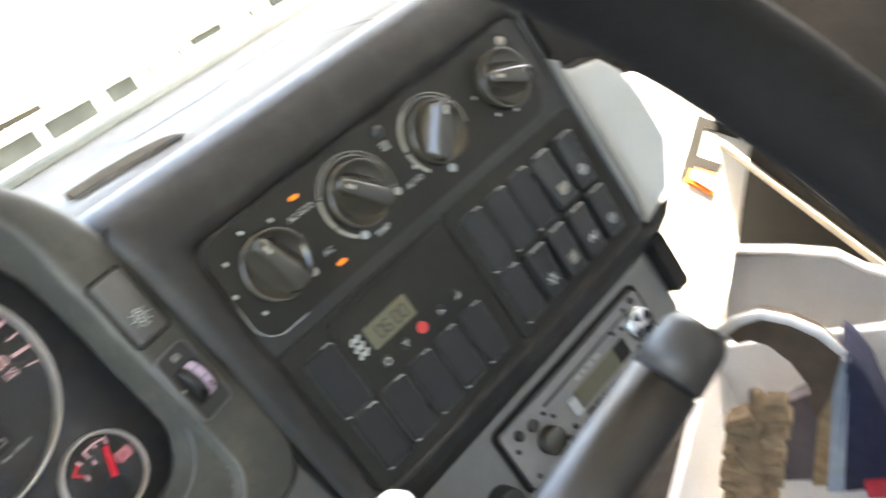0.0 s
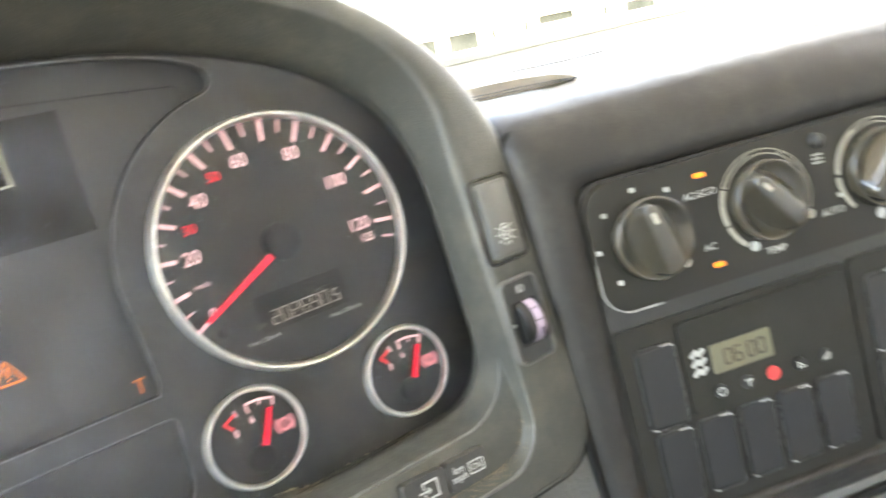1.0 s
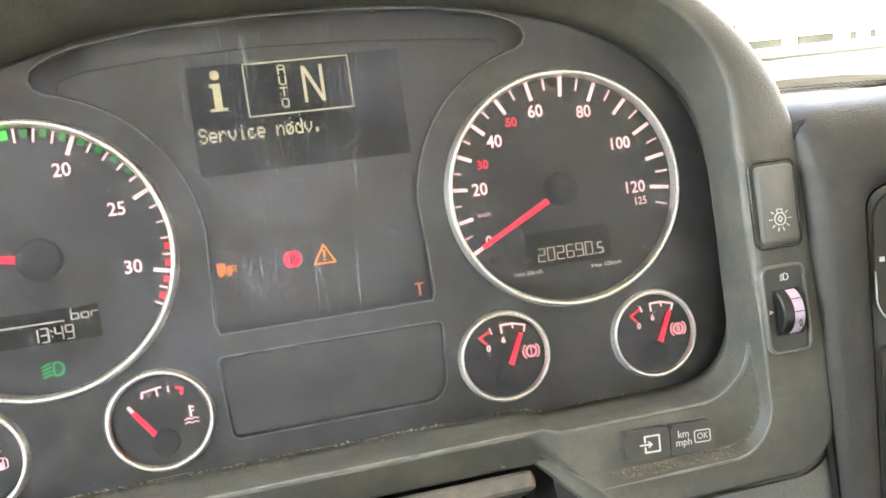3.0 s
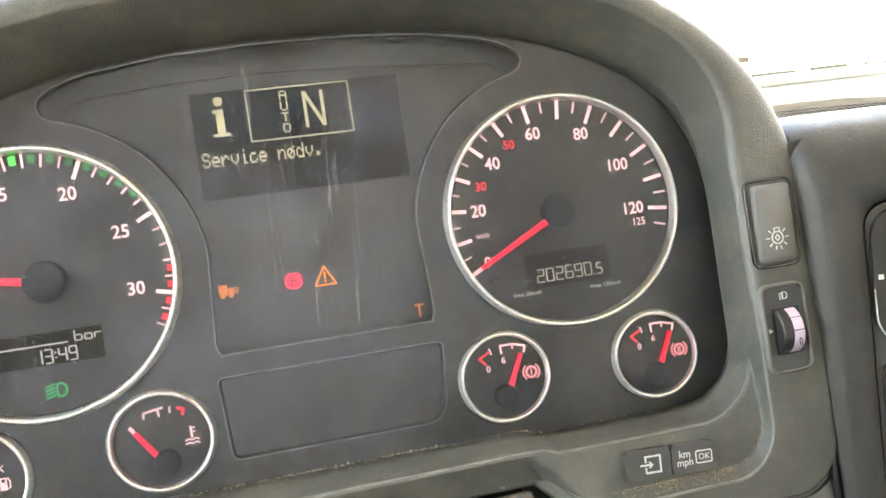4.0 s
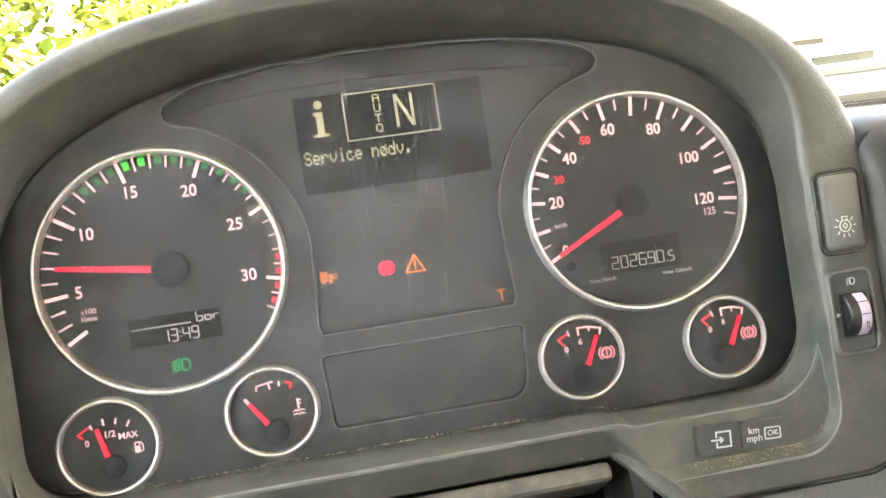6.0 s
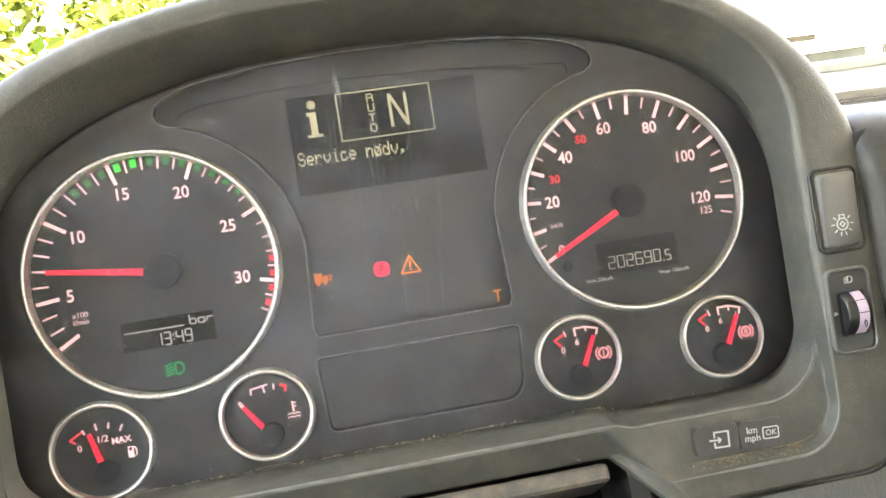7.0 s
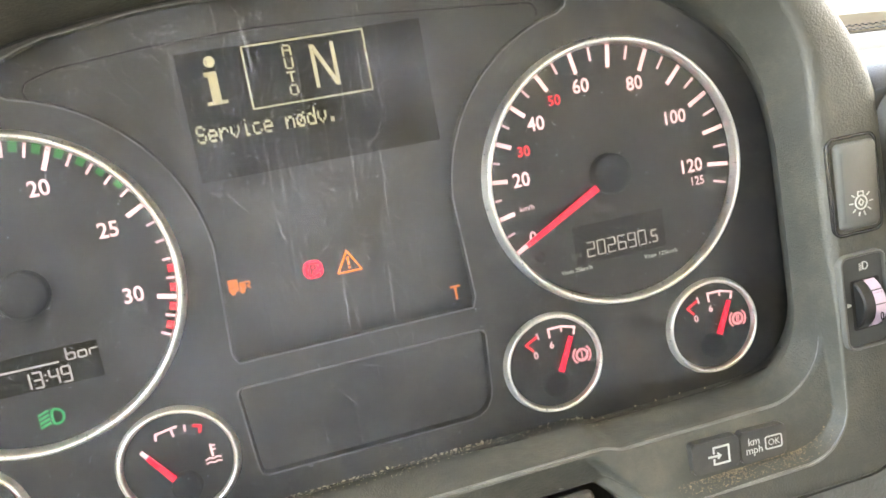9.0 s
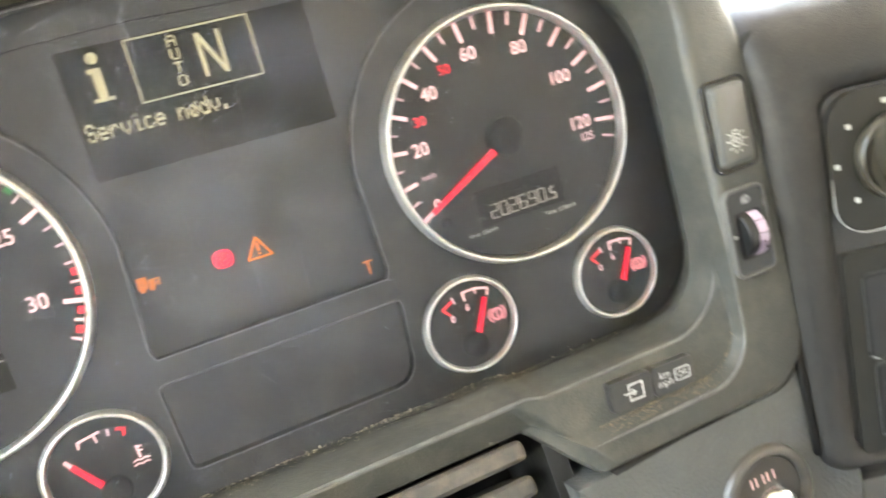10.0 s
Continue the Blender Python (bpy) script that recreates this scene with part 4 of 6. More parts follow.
# ------------------------------------------------------------------ centre module: climate panel, switch panel, housing
MOD = DASH @ Matrix(((0.9297, 0.3668, 0.0335, 0.3457), (-0.3654, 0.9299, -0.0429, -0.0909), (-0.0469, 0.0277, 0.9985, -0.1114), (0, 0, 0, 1)))


console = thing("centre_console", MOD, "dark grey angled centre console housing with a padded top", "console")
def housing_loop(u0, u1, v0, v1, r_right, r_left, w, lean, n=8):
    """A rounded outline whose left edge leans outwards towards the top."""
    pts = []
    for cu, cv, r, a in ((u1 - r_right, v1 - r_right, r_right, 0), (u0 + r_left, v1 - r_left, r_left, 90), (u0 + r_left, v0 + r_left, r_left, 180), (u1 - r_left, v0 + r_left, r_left, 270)):
        for i in range(n + 1):
            t = radians(a + 90 * i / n)
            u, v = cu + r * math.cos(t), cv + r * math.sin(t)
            pts.append((u - lean * (v - v0) / (v1 - v0) * blend(-u, -0.10, 0.10), w, v))
    return pts


loops = [housing_loop(-0.0935, 0.1965, -0.1000, 0.0905, 0.012, 0.012, 0.004, 0.0),
         housing_loop(-0.0950, 0.1980, -0.1015, 0.0920, 0.013, 0.012, -0.0005, 0.0),
         housing_loop(-0.1060, 0.2000, -0.1040, 0.1010, 0.018, 0.012, -0.0020, 0.004),
         housing_loop(-0.1100, 0.2030, -0.1070, 0.1160, 0.026, 0.012, 0.0010, 0.010),
         housing_loop(-0.1120, 0.2055, -0.1090, 0.1285, 0.034, 0.013, 0.0080, 0.014),
         housing_loop(-0.1130, 0.2070, -0.1100, 0.1355, 0.040, 0.014, 0.0175, 0.016),
         housing_loop(-0.1140, 0.2080, -0.1110, 0.1392, 0.044, 0.014, 0.0340, 0.017),
         housing_loop(-0.1140, 0.2080, -0.1110, 0.1400, 0.045, 0.014, 0.1000, 0.017),
         housing_loop(-0.1140, 0.2080, -0.1110, 0.1400, 0.045, 0.014, 0.2600, 0.017)]
part("housing", loft(loops), HOUSING_GREY, console, smooth=True)
part("edge_lip", tube([(-0.098, 0.012, 0.1275), (-0.112, 0.010, 0.1268), (-0.1215, 0.009, 0.1225), (-0.1262, 0.009, 0.1130), (-0.1258, 0.008, 0.0900), (-0.1220, 0.006, 0.0400), (-0.1175, 0.004, -0.0300), (-0.1135, 0.003, -0.0950)], [0.0012, 0.0026, 0.0030, 0.0030, 0.0026, 0.0022, 0.0020, 0.0018], 10), RUBBER, console, "black edge lip", smooth=True)
part("front_frame", prism(rounded(-0.0935, 0.1965, -0.1000, 0.0900, 0.012), 0.0022, 0.012), DASH_DARK, console)

# Pale strip paints the light on the console's right edge.
part("lit_edge_strip", prism([(0.1990, 0.0480), (0.2080, 0.0410), (0.2085, -0.0800), (0.2040, -0.0980), (0.1990, -0.1000)], -0.0040, 0.02, 0.0035, 3), mat("lit_edge_grey", (0.15, 0.152, 0.142), 0.38, var=0.1, scale=20, bump=0.2, bscale=1200), console, "pale strip standing for the lit edge")

climate = thing("climate_panel", MOD, "dark climate control panel with four rotary knobs and amber lights", "climate panel")
part("panel_plate", prism(rounded(-0.0920, 0.1800, 0.0195, 0.0885, 0.016), -0.0008, 0.004, 0.0008), PLATE, climate, "brownish black glossy panel")
# Pale stroke paints the bevel's highlight at the plate's lower left corner.
bm = bmesh.new()
stroke(bm, [(-0.0922, 0.0480)] + arc(-0.0920 + 0.016, 0.0195 + 0.016, 0.0162, 175, 275, 12) + [(-0.060, 0.0192)], 0.0007, -0.0012)
part("glint_edge", bm, mat("rubbed_edge", (0.30, 0.30, 0.28), 0.32, var=0.6, scale=160), climate, "pale painted highlight on the panel edge")
BEIGE = mat("beige_print", (0.33, 0.31, 0.26), 0.5, var=0.1, scale=60)


def knob(u, v, turn):
    k = part("rotary_knob", lathe([(0.0222, -0.0008), (0.0220, -0.0072), (0.0214, -0.0082), (0.0204, -0.0082), (0.0188, -0.0066), (0.0150, -0.0046), (0.0080, -0.0036), (0.0, -0.0034)], u, v, 48), KNOB, climate, "glossy dark rotary knob", smooth=True)
    ridge = loft([[(x, -0.0030, z) for x, z in rounded(-0.0150, 0.0150, -0.0205, 0.0205, 0.0125, 8)],
                  [(x, -0.0052, z) for x, z in rounded(-0.0108, 0.0108, -0.0206, 0.0206, 0.0095, 8)],
                  [(x * (1 - 9 * z), -0.0088, z) for x, z in rounded(-0.0078, 0.0078, -0.0205, 0.0205, 0.0070, 8)],
                  [(x * (1 - 12 * z), -0.0125 - 0.05 * z, z) for x, z in rounded(-0.0060, 0.0060, -0.0202, 0.0202, 0.0056, 8)],
                  [(x * (1 - 12 * z), -0.0150 - 0.08 * z, z) for x, z in rounded(-0.0050, 0.0050, -0.0196, 0.0196, 0.0048, 8)],
                  [(x * (1 - 12 * z), -0.0156 - 0.08 * z, z) for x, z in rounded(-0.0042, 0.0042, -0.0186, 0.0186, 0.0041, 8)]], cap1=True)
    bmesh.ops.rotate(ridge, cent=(0, 0, 0), matrix=Matrix.Rotation(radians(90 - turn), 3, "Y"), verts=ridge.verts)
    bmesh.ops.translate(ridge, vec=(u, 0, v), verts=ridge.verts)
    part("grip", ridge, KNOB, k, smooth=True)
    bm = bmesh.new()
    d = Vector((math.cos(radians(turn)), math.sin(radians(turn))))
    stroke(bm, [(u + d.x * 0.010, v + d.y * 0.010), (u + d.x * 0.0145, v + d.y * 0.0145)], 0.0024, -0.0172, 0.0016)
    part("pointer_mark", bm, BEIGE, k)
    return k


KV = 0.0562
knob(-0.0590, KV - 0.002, 106)
knob(0.0110, KV, 133)
knob(0.0835, KV, 54)
knob(0.1545, KV, 156)
for u, spans in ((0.0110, ((232, 200), (197, 155), (152, 62), (58, 20), (16, -22))), (0.0835, ((222, 180), (176, 120), (118, 30), (22, -14)))):
    for a0, a1 in spans:
        bm = bmesh.new()
        if a1 > 100:
            add_prism(bm, arc(u, KV, 0.0277, a0, a1, 10) + arc(u, KV, 0.0252, a1, a0, 10), -0.0014, -0.0008)
        else:
            stroke(bm, arc(u, KV, 0.0275, a0, a1, 12) + arc(u, KV, 0.0250, a1, a0, 12), 0.0006, -0.0013, close=True)
        part("scale_arc", bm, BEIGE, climate)
for u, v in ((-0.064, 0.081), (-0.045, 0.0765), (-0.082, 0.072), (-0.0365, 0.058), (-0.081, 0.036), (-0.089, 0.054), (0.056, 0.047), (0.126, 0.058), (0.136, 0.0385), (0.152, 0.033)):
    bm = bmesh.new()
    slab(bm, u - 0.0012, u + 0.0012, v - 0.0012, v + 0.0012, -0.0013)
    part("dot_mark", bm, PRINT, climate)
for u, v, w in ((-0.0425, 0.0365, 0.0010), (-0.0010, 0.0335, 0.0008), (0.0355, 0.0420, 0.0008), (0.0800, 0.0305, 0.0014)):
    bm = bmesh.new()
    add_prism(bm, arc(u, v, 0.0024 + w / 2, 0, 330, 11), -0.0013, -0.0008)
    part("fan_symbol", bm, PRINT, climate)
for body, u, v in (("AC-ECO", -0.0270, 0.0692), ("AC", -0.0270, 0.0402), ("TEMP", 0.0110, 0.0285), ("AUTO", 0.0500, 0.0395)):
    part("label_print", lettering(body, 0.0052, u, v, -0.0013, 0.00005), PRINT, climate)
for u, v in ((-0.0250, 0.0790), (-0.0240, 0.0300)):
    part("indicator_light", prism(rounded(u - 0.0030, u + 0.0030, v - 0.0012, v + 0.0012, 0.0006, 2), -0.0016, 0.0), LED_AMBER, climate, "lit amber indicator")
part("sensor_dome", lathe([(0.0042, -0.0008), (0.0040, -0.0030), (0.0028, -0.0046), (0, -0.0052)], 0.0470, 0.0800, 20), SWITCH, climate, smooth=True)
bm = bmesh.new()
for k in range(3):
    stroke(bm, [(0.0435, 0.0722 - k * 0.0022), (0.0490, 0.0722 - k * 0.0022)], 0.0009, -0.0013)
part("defrost_symbol", bm, PRINT, climate)
part("temperature_sensor", lathe([(0.0036, -0.0008), (0.0034, -0.0020), (0.0, -0.0022)], 0.1715, 0.0785, 18), BEIGE, climate, smooth=True)

switches = thing("switch_panel", MOD, "dark panel of rocker switches and blanks with a heater timer", "switch panel")
part("left_plate", prism(rounded(-0.0912, 0.0512, -0.0992, 0.0105, 0.003), 0.0002, 0.004, 0.0012), PANEL_DARK, switches)
part("right_plate", prism(rounded(0.0530, 0.1950, -0.0992, 0.0105, 0.004), 0.0002, 0.004, 0.0012), PANEL_DARK, switches)


ROCKER = mat("rocker_plastic", (0.017, 0.017, 0.0165), 0.38, var=0.15, scale=40, bump=0.15, bscale=2000)
RIM_GREY = mat("rim_highlight", (0.040, 0.039, 0.036), 0.30, var=0.5, scale=120)
EDGE_GLINT = mat("glint_edge", (0.45, 0.45, 0.43), 0.3, var=0.2, scale=200)


def blank(u0, u1, v0, v1):
    s = part("switch_blank", prism(rounded(u0, u1, v0, v1, 0.0026, 3), -0.0012, 0.002, 0.0010), BLANK, switches)
    # Pale strokes paint the glints at the blank's corners.
    bm = bmesh.new()
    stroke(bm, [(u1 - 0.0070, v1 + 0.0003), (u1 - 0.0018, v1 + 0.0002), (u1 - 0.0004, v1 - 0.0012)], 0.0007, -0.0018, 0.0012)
    part("corner_glint", bm, EDGE_GLINT, s)
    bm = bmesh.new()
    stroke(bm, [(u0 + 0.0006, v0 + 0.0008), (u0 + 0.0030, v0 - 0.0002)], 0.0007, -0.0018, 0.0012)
    part("corner_glint", bm, EDGE_GLINT, s)
    # Paler outline stands in for specular light on the bevel.
    bm = bmesh.new()
    stroke(bm, rounded(u0 - 0.0009, u1 + 0.0009, v0 - 0.0009, v1 + 0.0009, 0.0032, 3), 0.0007, -0.0010, 0.0010, close=True)
    part("rim", bm, RIM_GREY, s)
    part("surround", prism(rounded(u0 - 0.0014, u1 + 0.0014, v0 - 0.0014, v1 + 0.0014, 0.0036, 3), -0.0002, 0.002), GAP, s)


def rocker_switch(u0, u1, v0, v1, tilt, symbol):
    m = (v0 + v1) / 2
    s = loft([[(x, 0.0, z) for x, z in rounded(u0, u1, v0, v1, 0.0026, 3)],
              [(x, -0.0040 - tilt * (z - m), z) for x, z in rounded(u0 + 0.0003, u1 - 0.0003, v0 + 0.0004, v1 - 0.0004, 0.0026, 3)],
              [(x, -0.0054 - tilt * (z - m), z) for x, z in rounded(u0 + 0.0018, u1 - 0.0018, v0 + 0.0020, v1 - 0.0020, 0.0026, 3)]], cap1=True)
    s = part("rocker_switch", s, ROCKER, switches, "dark rocker switch with a pale symbol")
    # Pale stroke paints the glint along the rocker's top edge.
    bm = bmesh.new()
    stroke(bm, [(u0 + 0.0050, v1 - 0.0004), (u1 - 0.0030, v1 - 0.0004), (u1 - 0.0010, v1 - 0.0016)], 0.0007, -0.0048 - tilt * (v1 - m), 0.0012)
    part("rubbed_edge", bm, EDGE_GLINT, s)
    part("surround", prism(rounded(u0 - 0.0017, u1 + 0.0017, v0 - 0.0018, v1 + 0.0018, 0.0036, 3), -0.0004, 0.002), GAP, s)
    u, v = (u0 + u1) / 2, v0 + 0.013
    y = -0.0062 - tilt * (v - m)
    bm = bmesh.new()
    if symbol == 0:
        stroke(bm, arc(u, v, 0.0038, 0, 360, 16), 0.0007, y)
        stroke(bm, [(u - 0.003, v), (u + 0.003, v)], 0.0008, y)
        stroke(bm, [(u, v - 0.003), (u, v + 0.003)], 0.0008, y)
    elif symbol == 1:
        stroke(bm, [(u - 0.004, v - 0.003), (u + 0.001, v - 0.003), (u + 0.004, v), (u + 0.004, v + 0.003), (u - 0.004, v + 0.003)], 0.0014, y, close=True)
        stroke(bm, [(u - 0.003, v), (u + 0.003, v)], 0.0022, y)
    elif symbol == 2:
        stroke(bm, arc(u, v, 0.0024, 0, 360, 14), 0.0008, y)
        for a in range(30, 390, 60):
            stroke(bm, [polar((u, v), 0.0034, a), polar((u, v), 0.0048, a)], 0.0007, y)
    elif symbol == 3:
        for k in range(3):
            stroke(bm, [(u - 0.004, v - 0.003 + 0.003 * k), (u + 0.004, v - 0.002 + 0.003 * k)], 0.0010, y)
        stroke(bm, [(u, v - 0.004), (u + 0.001, v + 0.004)], 0.0008, y)
    else:
        stroke(bm, [(u - 0.004, v - 0.002), (u - 0.001, v + 0.003), (u + 0.001, v - 0.002), (u + 0.004, v + 0.003)], 0.0012, y)
        stroke(bm, [(u - 0.004, v + 0.001), (u + 0.004, v)], 0.0010, y)
    part("symbol", bm, BEIGE if symbol in (1, 3) else PRINT, s)


blank(-0.0818, -0.0604, -0.0468, -0.0030)
for i in range(5):
    blank(-0.0797 + 0.0248 * i, -0.0600 + 0.0248 * i, -0.0905, -0.0505)
ROCKERS = {(3, 1): (-0.10, 1), (4, 1): (0.05, 0), (1, 0): (0.12, 2), (2, 0): (0.05, 3), (3, 0): (0.05, 4), (4, 0): (0.05, 0)}
for i in range(5):
    for row, (v0, v1) in ((1, (-0.0460, -0.0022)), (0, (-0.0905, -0.0505))):
        u0, u1 = 0.0617 + 0.0250 * i, 0.0817 + 0.0250 * i
        if (i, row) in ROCKERS:
            rocker_switch(u0, u1, v0, v1, *ROCKERS[(i, row)])
        else:
            blank(u0, u1, v0, v1)
timer = part("heater_timer", prism(rounded(-0.0565, 0.0470, -0.0455, 0.0060, 0.002), -0.0012, 0.002, 0.0009), PANEL_DARK, switches, "flat heater timer with an olive display")
OLIVE = mat("olive_lcd", (0.13, 0.12, 0.075), 0.35, var=0.08, scale=70)
OLIVE_TEXT = mat("olive_lcd_text", (0.035, 0.032, 0.02), 0.5)
part("timer_display", prism(rounded(-0.0405, -0.0035, -0.0272, -0.0110, 0.001, 2), -0.0018, 0.0), OLIVE, timer, "olive liquid crystal display")
for k, ch in enumerate("0600"):
    bm = bmesh.new()
    seven(bm, ch, -0.0330 + k * 0.0062 + (0.002 if k > 1 else 0), -0.0235, 0.0042, 0.0082, -0.0022, 0.0010)
    part("timer_digit", bm, OLIVE_TEXT, timer)
bm = bmesh.new()
for k in range(3):
    z = -0.0130 - 0.0052 * k
    stroke(bm, [(-0.0515, z - 0.0012), (-0.0490, z + 0.0012), (-0.0470, z - 0.0010), (-0.0445, z + 0.0014)], 0.0024, -0.0016)
part("heat_symbol", bm, PRINT, timer)
RED_PRINT = mat("red_button", (0.55, 0.05, 0.05), 0.5, var=0.08)
for k, u in enumerate((-0.0390, -0.0222, -0.0060, 0.0110, 0.0270)):
    b = part("timer_button", lathe([(0.0040, -0.0012), (0.0038, -0.0024), (0.0, -0.0027)], u, -0.0370, 18), RED_PRINT if k == 2 else BLANK, timer, "red timer button" if k == 2 else "")
    if k != 2:
        bm = bmesh.new()
        if k == 0:
            stroke(bm, arc(u, -0.0370, 0.0022, 0, 360, 12), 0.0006, -0.0031)
        elif k == 1:
            stroke(bm, [(u - 0.002, -0.0355), (u + 0.002, -0.0355), (u, -0.0370), (u, -0.0390)], 0.0006, -0.0031)
        else:
            stroke(bm, [(u - 0.002, -0.0385), (u + 0.002, -0.0385), (u + (0.002 if k == 4 else -0.002), -0.0355)], 0.0006, -0.0031, close=True)
        part("symbol", bm, PRINT, b)

# radio under the module
RW = 0.055
radio = thing("car_radio", MOD, "black car radio with a silver knob and an olive display", "radio")
part("faceplate", prism(rounded(0.0135, 0.1965, -0.2160, -0.1625, 0.004), RW - 0.006, RW + 0.06, 0.0015), mat("radio_face", (0.26, 0.25, 0.235), 0.34, metal=0.25, var=0.14, scale=40), radio)
bm = bmesh.new()
slab(bm, 0.0600, 0.1760, -0.1735, -0.1715, RW - 0.0066)
part("cassette_slot", bm, GAP, radio)
part("radio_display", prism(rounded(0.0900, 0.1560, -0.2020, -0.1850, 0.0015, 2), RW - 0.0068, RW), OLIVE, radio)
bm = bmesh.new()
slab(bm, 0.1440, 0.1585, -0.2020, -0.1850, RW - 0.0072)
part("display_shade", bm, GAP, radio)
CHROME = mat("chrome", (0.75, 0.75, 0.74), 0.18, metal=1.0, var=0.05)
tuner = part("tuning_knob", lathe([(0.0155, RW - 0.006), (0.0152, RW - 0.0105), (0.0138, RW - 0.0120), (0.0, RW - 0.0112)], 0.1812, -0.1890, 40), CHROME, radio, "silver tuning knob with dark segments", smooth=True)
for a in (20, 110, 200, 290):
    bm = bmesh.new()
    add_prism(bm, [polar((0.1812, -0.1890), 0.003, a)] + arc(0.1812, -0.1890, 0.0125, a - 20, a + 20, 6), RW - 0.0128, RW - 0.0118)
    part("dark_segment", bm, GLOSSY_BLACK, tuner)
part("volume_knob", lathe([(0.0115, RW - 0.006), (0.0112, RW - 0.015), (0.0095, RW - 0.0175), (0.0, RW - 0.0170)], 0.0480, -0.1960, 32), KNOB, radio, "dark volume knob", smooth=True)
for u, v, r in ((0.028, -0.1730, 0.0042), (0.043, -0.1765, 0.0052), (0.186, -0.1680, 0.003), (0.152, -0.176, 0.0018), (0.163, -0.1795, 0.0018), (0.020, -0.182, 0.002), (0.1745, -0.1690, 0.0018), (0.1905, -0.2085, 0.0024), (0.1690, -0.2050, 0.0022), (0.1740, -0.2100, 0.0018), (0.0560, -0.1760, 0.0016), (0.0620, -0.1840, 0.0018), (0.0230, -0.2100, 0.0020), (0.0640, -0.2090, 0.0026), (0.0740, -0.2060, 0.0024)):
    part("round_button", lathe([(r, RW - 0.006), (r * 0.95, RW - 0.0085), (0.0, RW - 0.0095)], u, v, 18), SWITCH, radio, smooth=True)
for k in range(7):
    part("preset_button", prism(rounded(0.0900 + 0.0108 * k, 0.0990 + 0.0108 * k, -0.2120, -0.2065, 0.0012, 2), RW - 0.0090, RW, 0.0008), BLANK, radio)
part("eject_tab", prism(rounded(0.0800, 0.0870, -0.2010, -0.1860, 0.001, 2), RW - 0.0100, RW, 0.0008), LIGHT_PLASTIC, radio)
bm = bmesh.new()
for k, w in enumerate((0.006, 0.004, 0.005, 0.007)):
    slab(bm, 0.098 + k * 0.0085, 0.098 + k * 0.0085 + w, -0.1800, -0.1775, RW - 0.0066)
part("maker_bars", bm, PRINT, radio)
tray = thing("radio_surround", MOD, "grey plastic lower console surround of the radio", "console trim")
part("upper_slope", loft([[(u, 0.010, -0.1060) for u in (-0.16, 0.255)], [(u, 0.030, -0.1300) for u in (-0.16, 0.255)], [(u, RW - 0.002, -0.1500) for u in (-0.16, 0.255)]], close=False), DASH_DARK, tray)
part("surround_plate", prism([(-0.160, -0.150), (0.235, -0.150), (0.235, -0.214), (0.205, -0.236), (0.030, -0.238), (-0.020, -0.360), (-0.160, -0.360)], RW, RW + 0.02, 0.002), mat("console_mid_grey", (0.165, 0.162, 0.150), 0.34, var=0.1, scale=14, bump=0.2, bscale=900, spec=0.8, dust=0.15), tray)
part("radio_frame", rim_mesh(0.0128, 0.1972, -0.2167, -0.1618, 0.004, 0.0035, RW - 0.004, RW), RUBBER, tray, smooth=True)
part("edge_strip", prism(rounded(0.2350, 0.2520, -0.1980, -0.1420, 0.003), RW - 0.012, RW + 0.02, 0.002), RUBBER, tray)
part("volume_dial", lathe([(0.0150, RW), (0.0145, RW - 0.012), (0.0120, RW - 0.015), (0.0, RW - 0.014)], -0.0130, -0.2050, 32), SWITCH, tray, "round dark grey control knob", smooth=True)

# ------------------------------------------------------------------ lower dashboard with vents and ignition lock
GRAINED = mat("grained_plastic", (0.076, 0.078, 0.072), 0.42, var=0.12, scale=18, bump=1.0, bscale=520, dust=0.10)
lower = thing("lower_dashboard", DASH, "dark grained lower dashboard panel with dusty air vents", "dashboard")
part("right_panel", prism([(0.100, -0.1600), (0.205, -0.1595), (0.240, -0.1480), (0.262, -0.1400), (0.275, -0.36), (0.115, -0.36), (0.103, -0.178)], -0.041, 0.02, 0.003), GRAINED, lower, "coarsely grained panel")
part("left_panel", prism([(-0.30, -0.14), (-0.115, -0.14), (-0.115, -0.36), (-0.30, -0.36)], -0.026, 0.02, 0.003), DASH_DARK, lower)
# Black back plate paints the shade inside the vent.
part("vent_shade", prism([(-0.115, -0.134), (0.100, -0.134), (0.118, -0.36), (-0.115, -0.36)], 0.035, 0.05), GAP, lower)
part("vent_side", prism([(0.094, -0.134), (0.104, -0.134), (0.122, -0.36), (0.112, -0.36)], -0.028, 0.04), DASH_DARK, lower)
for k in range(6):
    z = -0.1435 - 0.0185 * k
    bm = box((0, 0, 0), (0.178 - 0.006 * k, 0.042, 0.0100), 0.004, 3)
    bmesh.ops.rotate(bm, cent=(0, 0, 0), matrix=Matrix.Rotation(radians(-26), 3, "X"), verts=bm.verts)
    bmesh.ops.translate(bm, vec=(-0.004 + 0.004 * k, -0.012, z), verts=bm.verts)
    part("louvre", bm, DUSTY, lower, "dusty brownish louvre")
lock = thing("ignition_lock", DASH @ pose(-0.0090, -0.012, 0.0035), "round ignition lock with a worn metal face and pale print", "ignition lock")
LOCK_RIM = mat("lock_rim", (0.052, 0.045, 0.036), 0.34, metal=0.2, var=0.25, scale=60, worn=0.12)
part("collar", lathe([(0.0285, -0.029), (0.0275, -0.033), (0.0235, -0.034), (0.0215, -0.031), (0.0215, -0.028)], 0.211, -0.2135, 48), LOCK_RIM, lock, "worn brown collar ring", smooth=True)
part("face", lathe([(0.0215, -0.0305), (0.0, -0.0305)], 0.211, -0.2135, 40), LOCK_RIM, lock)
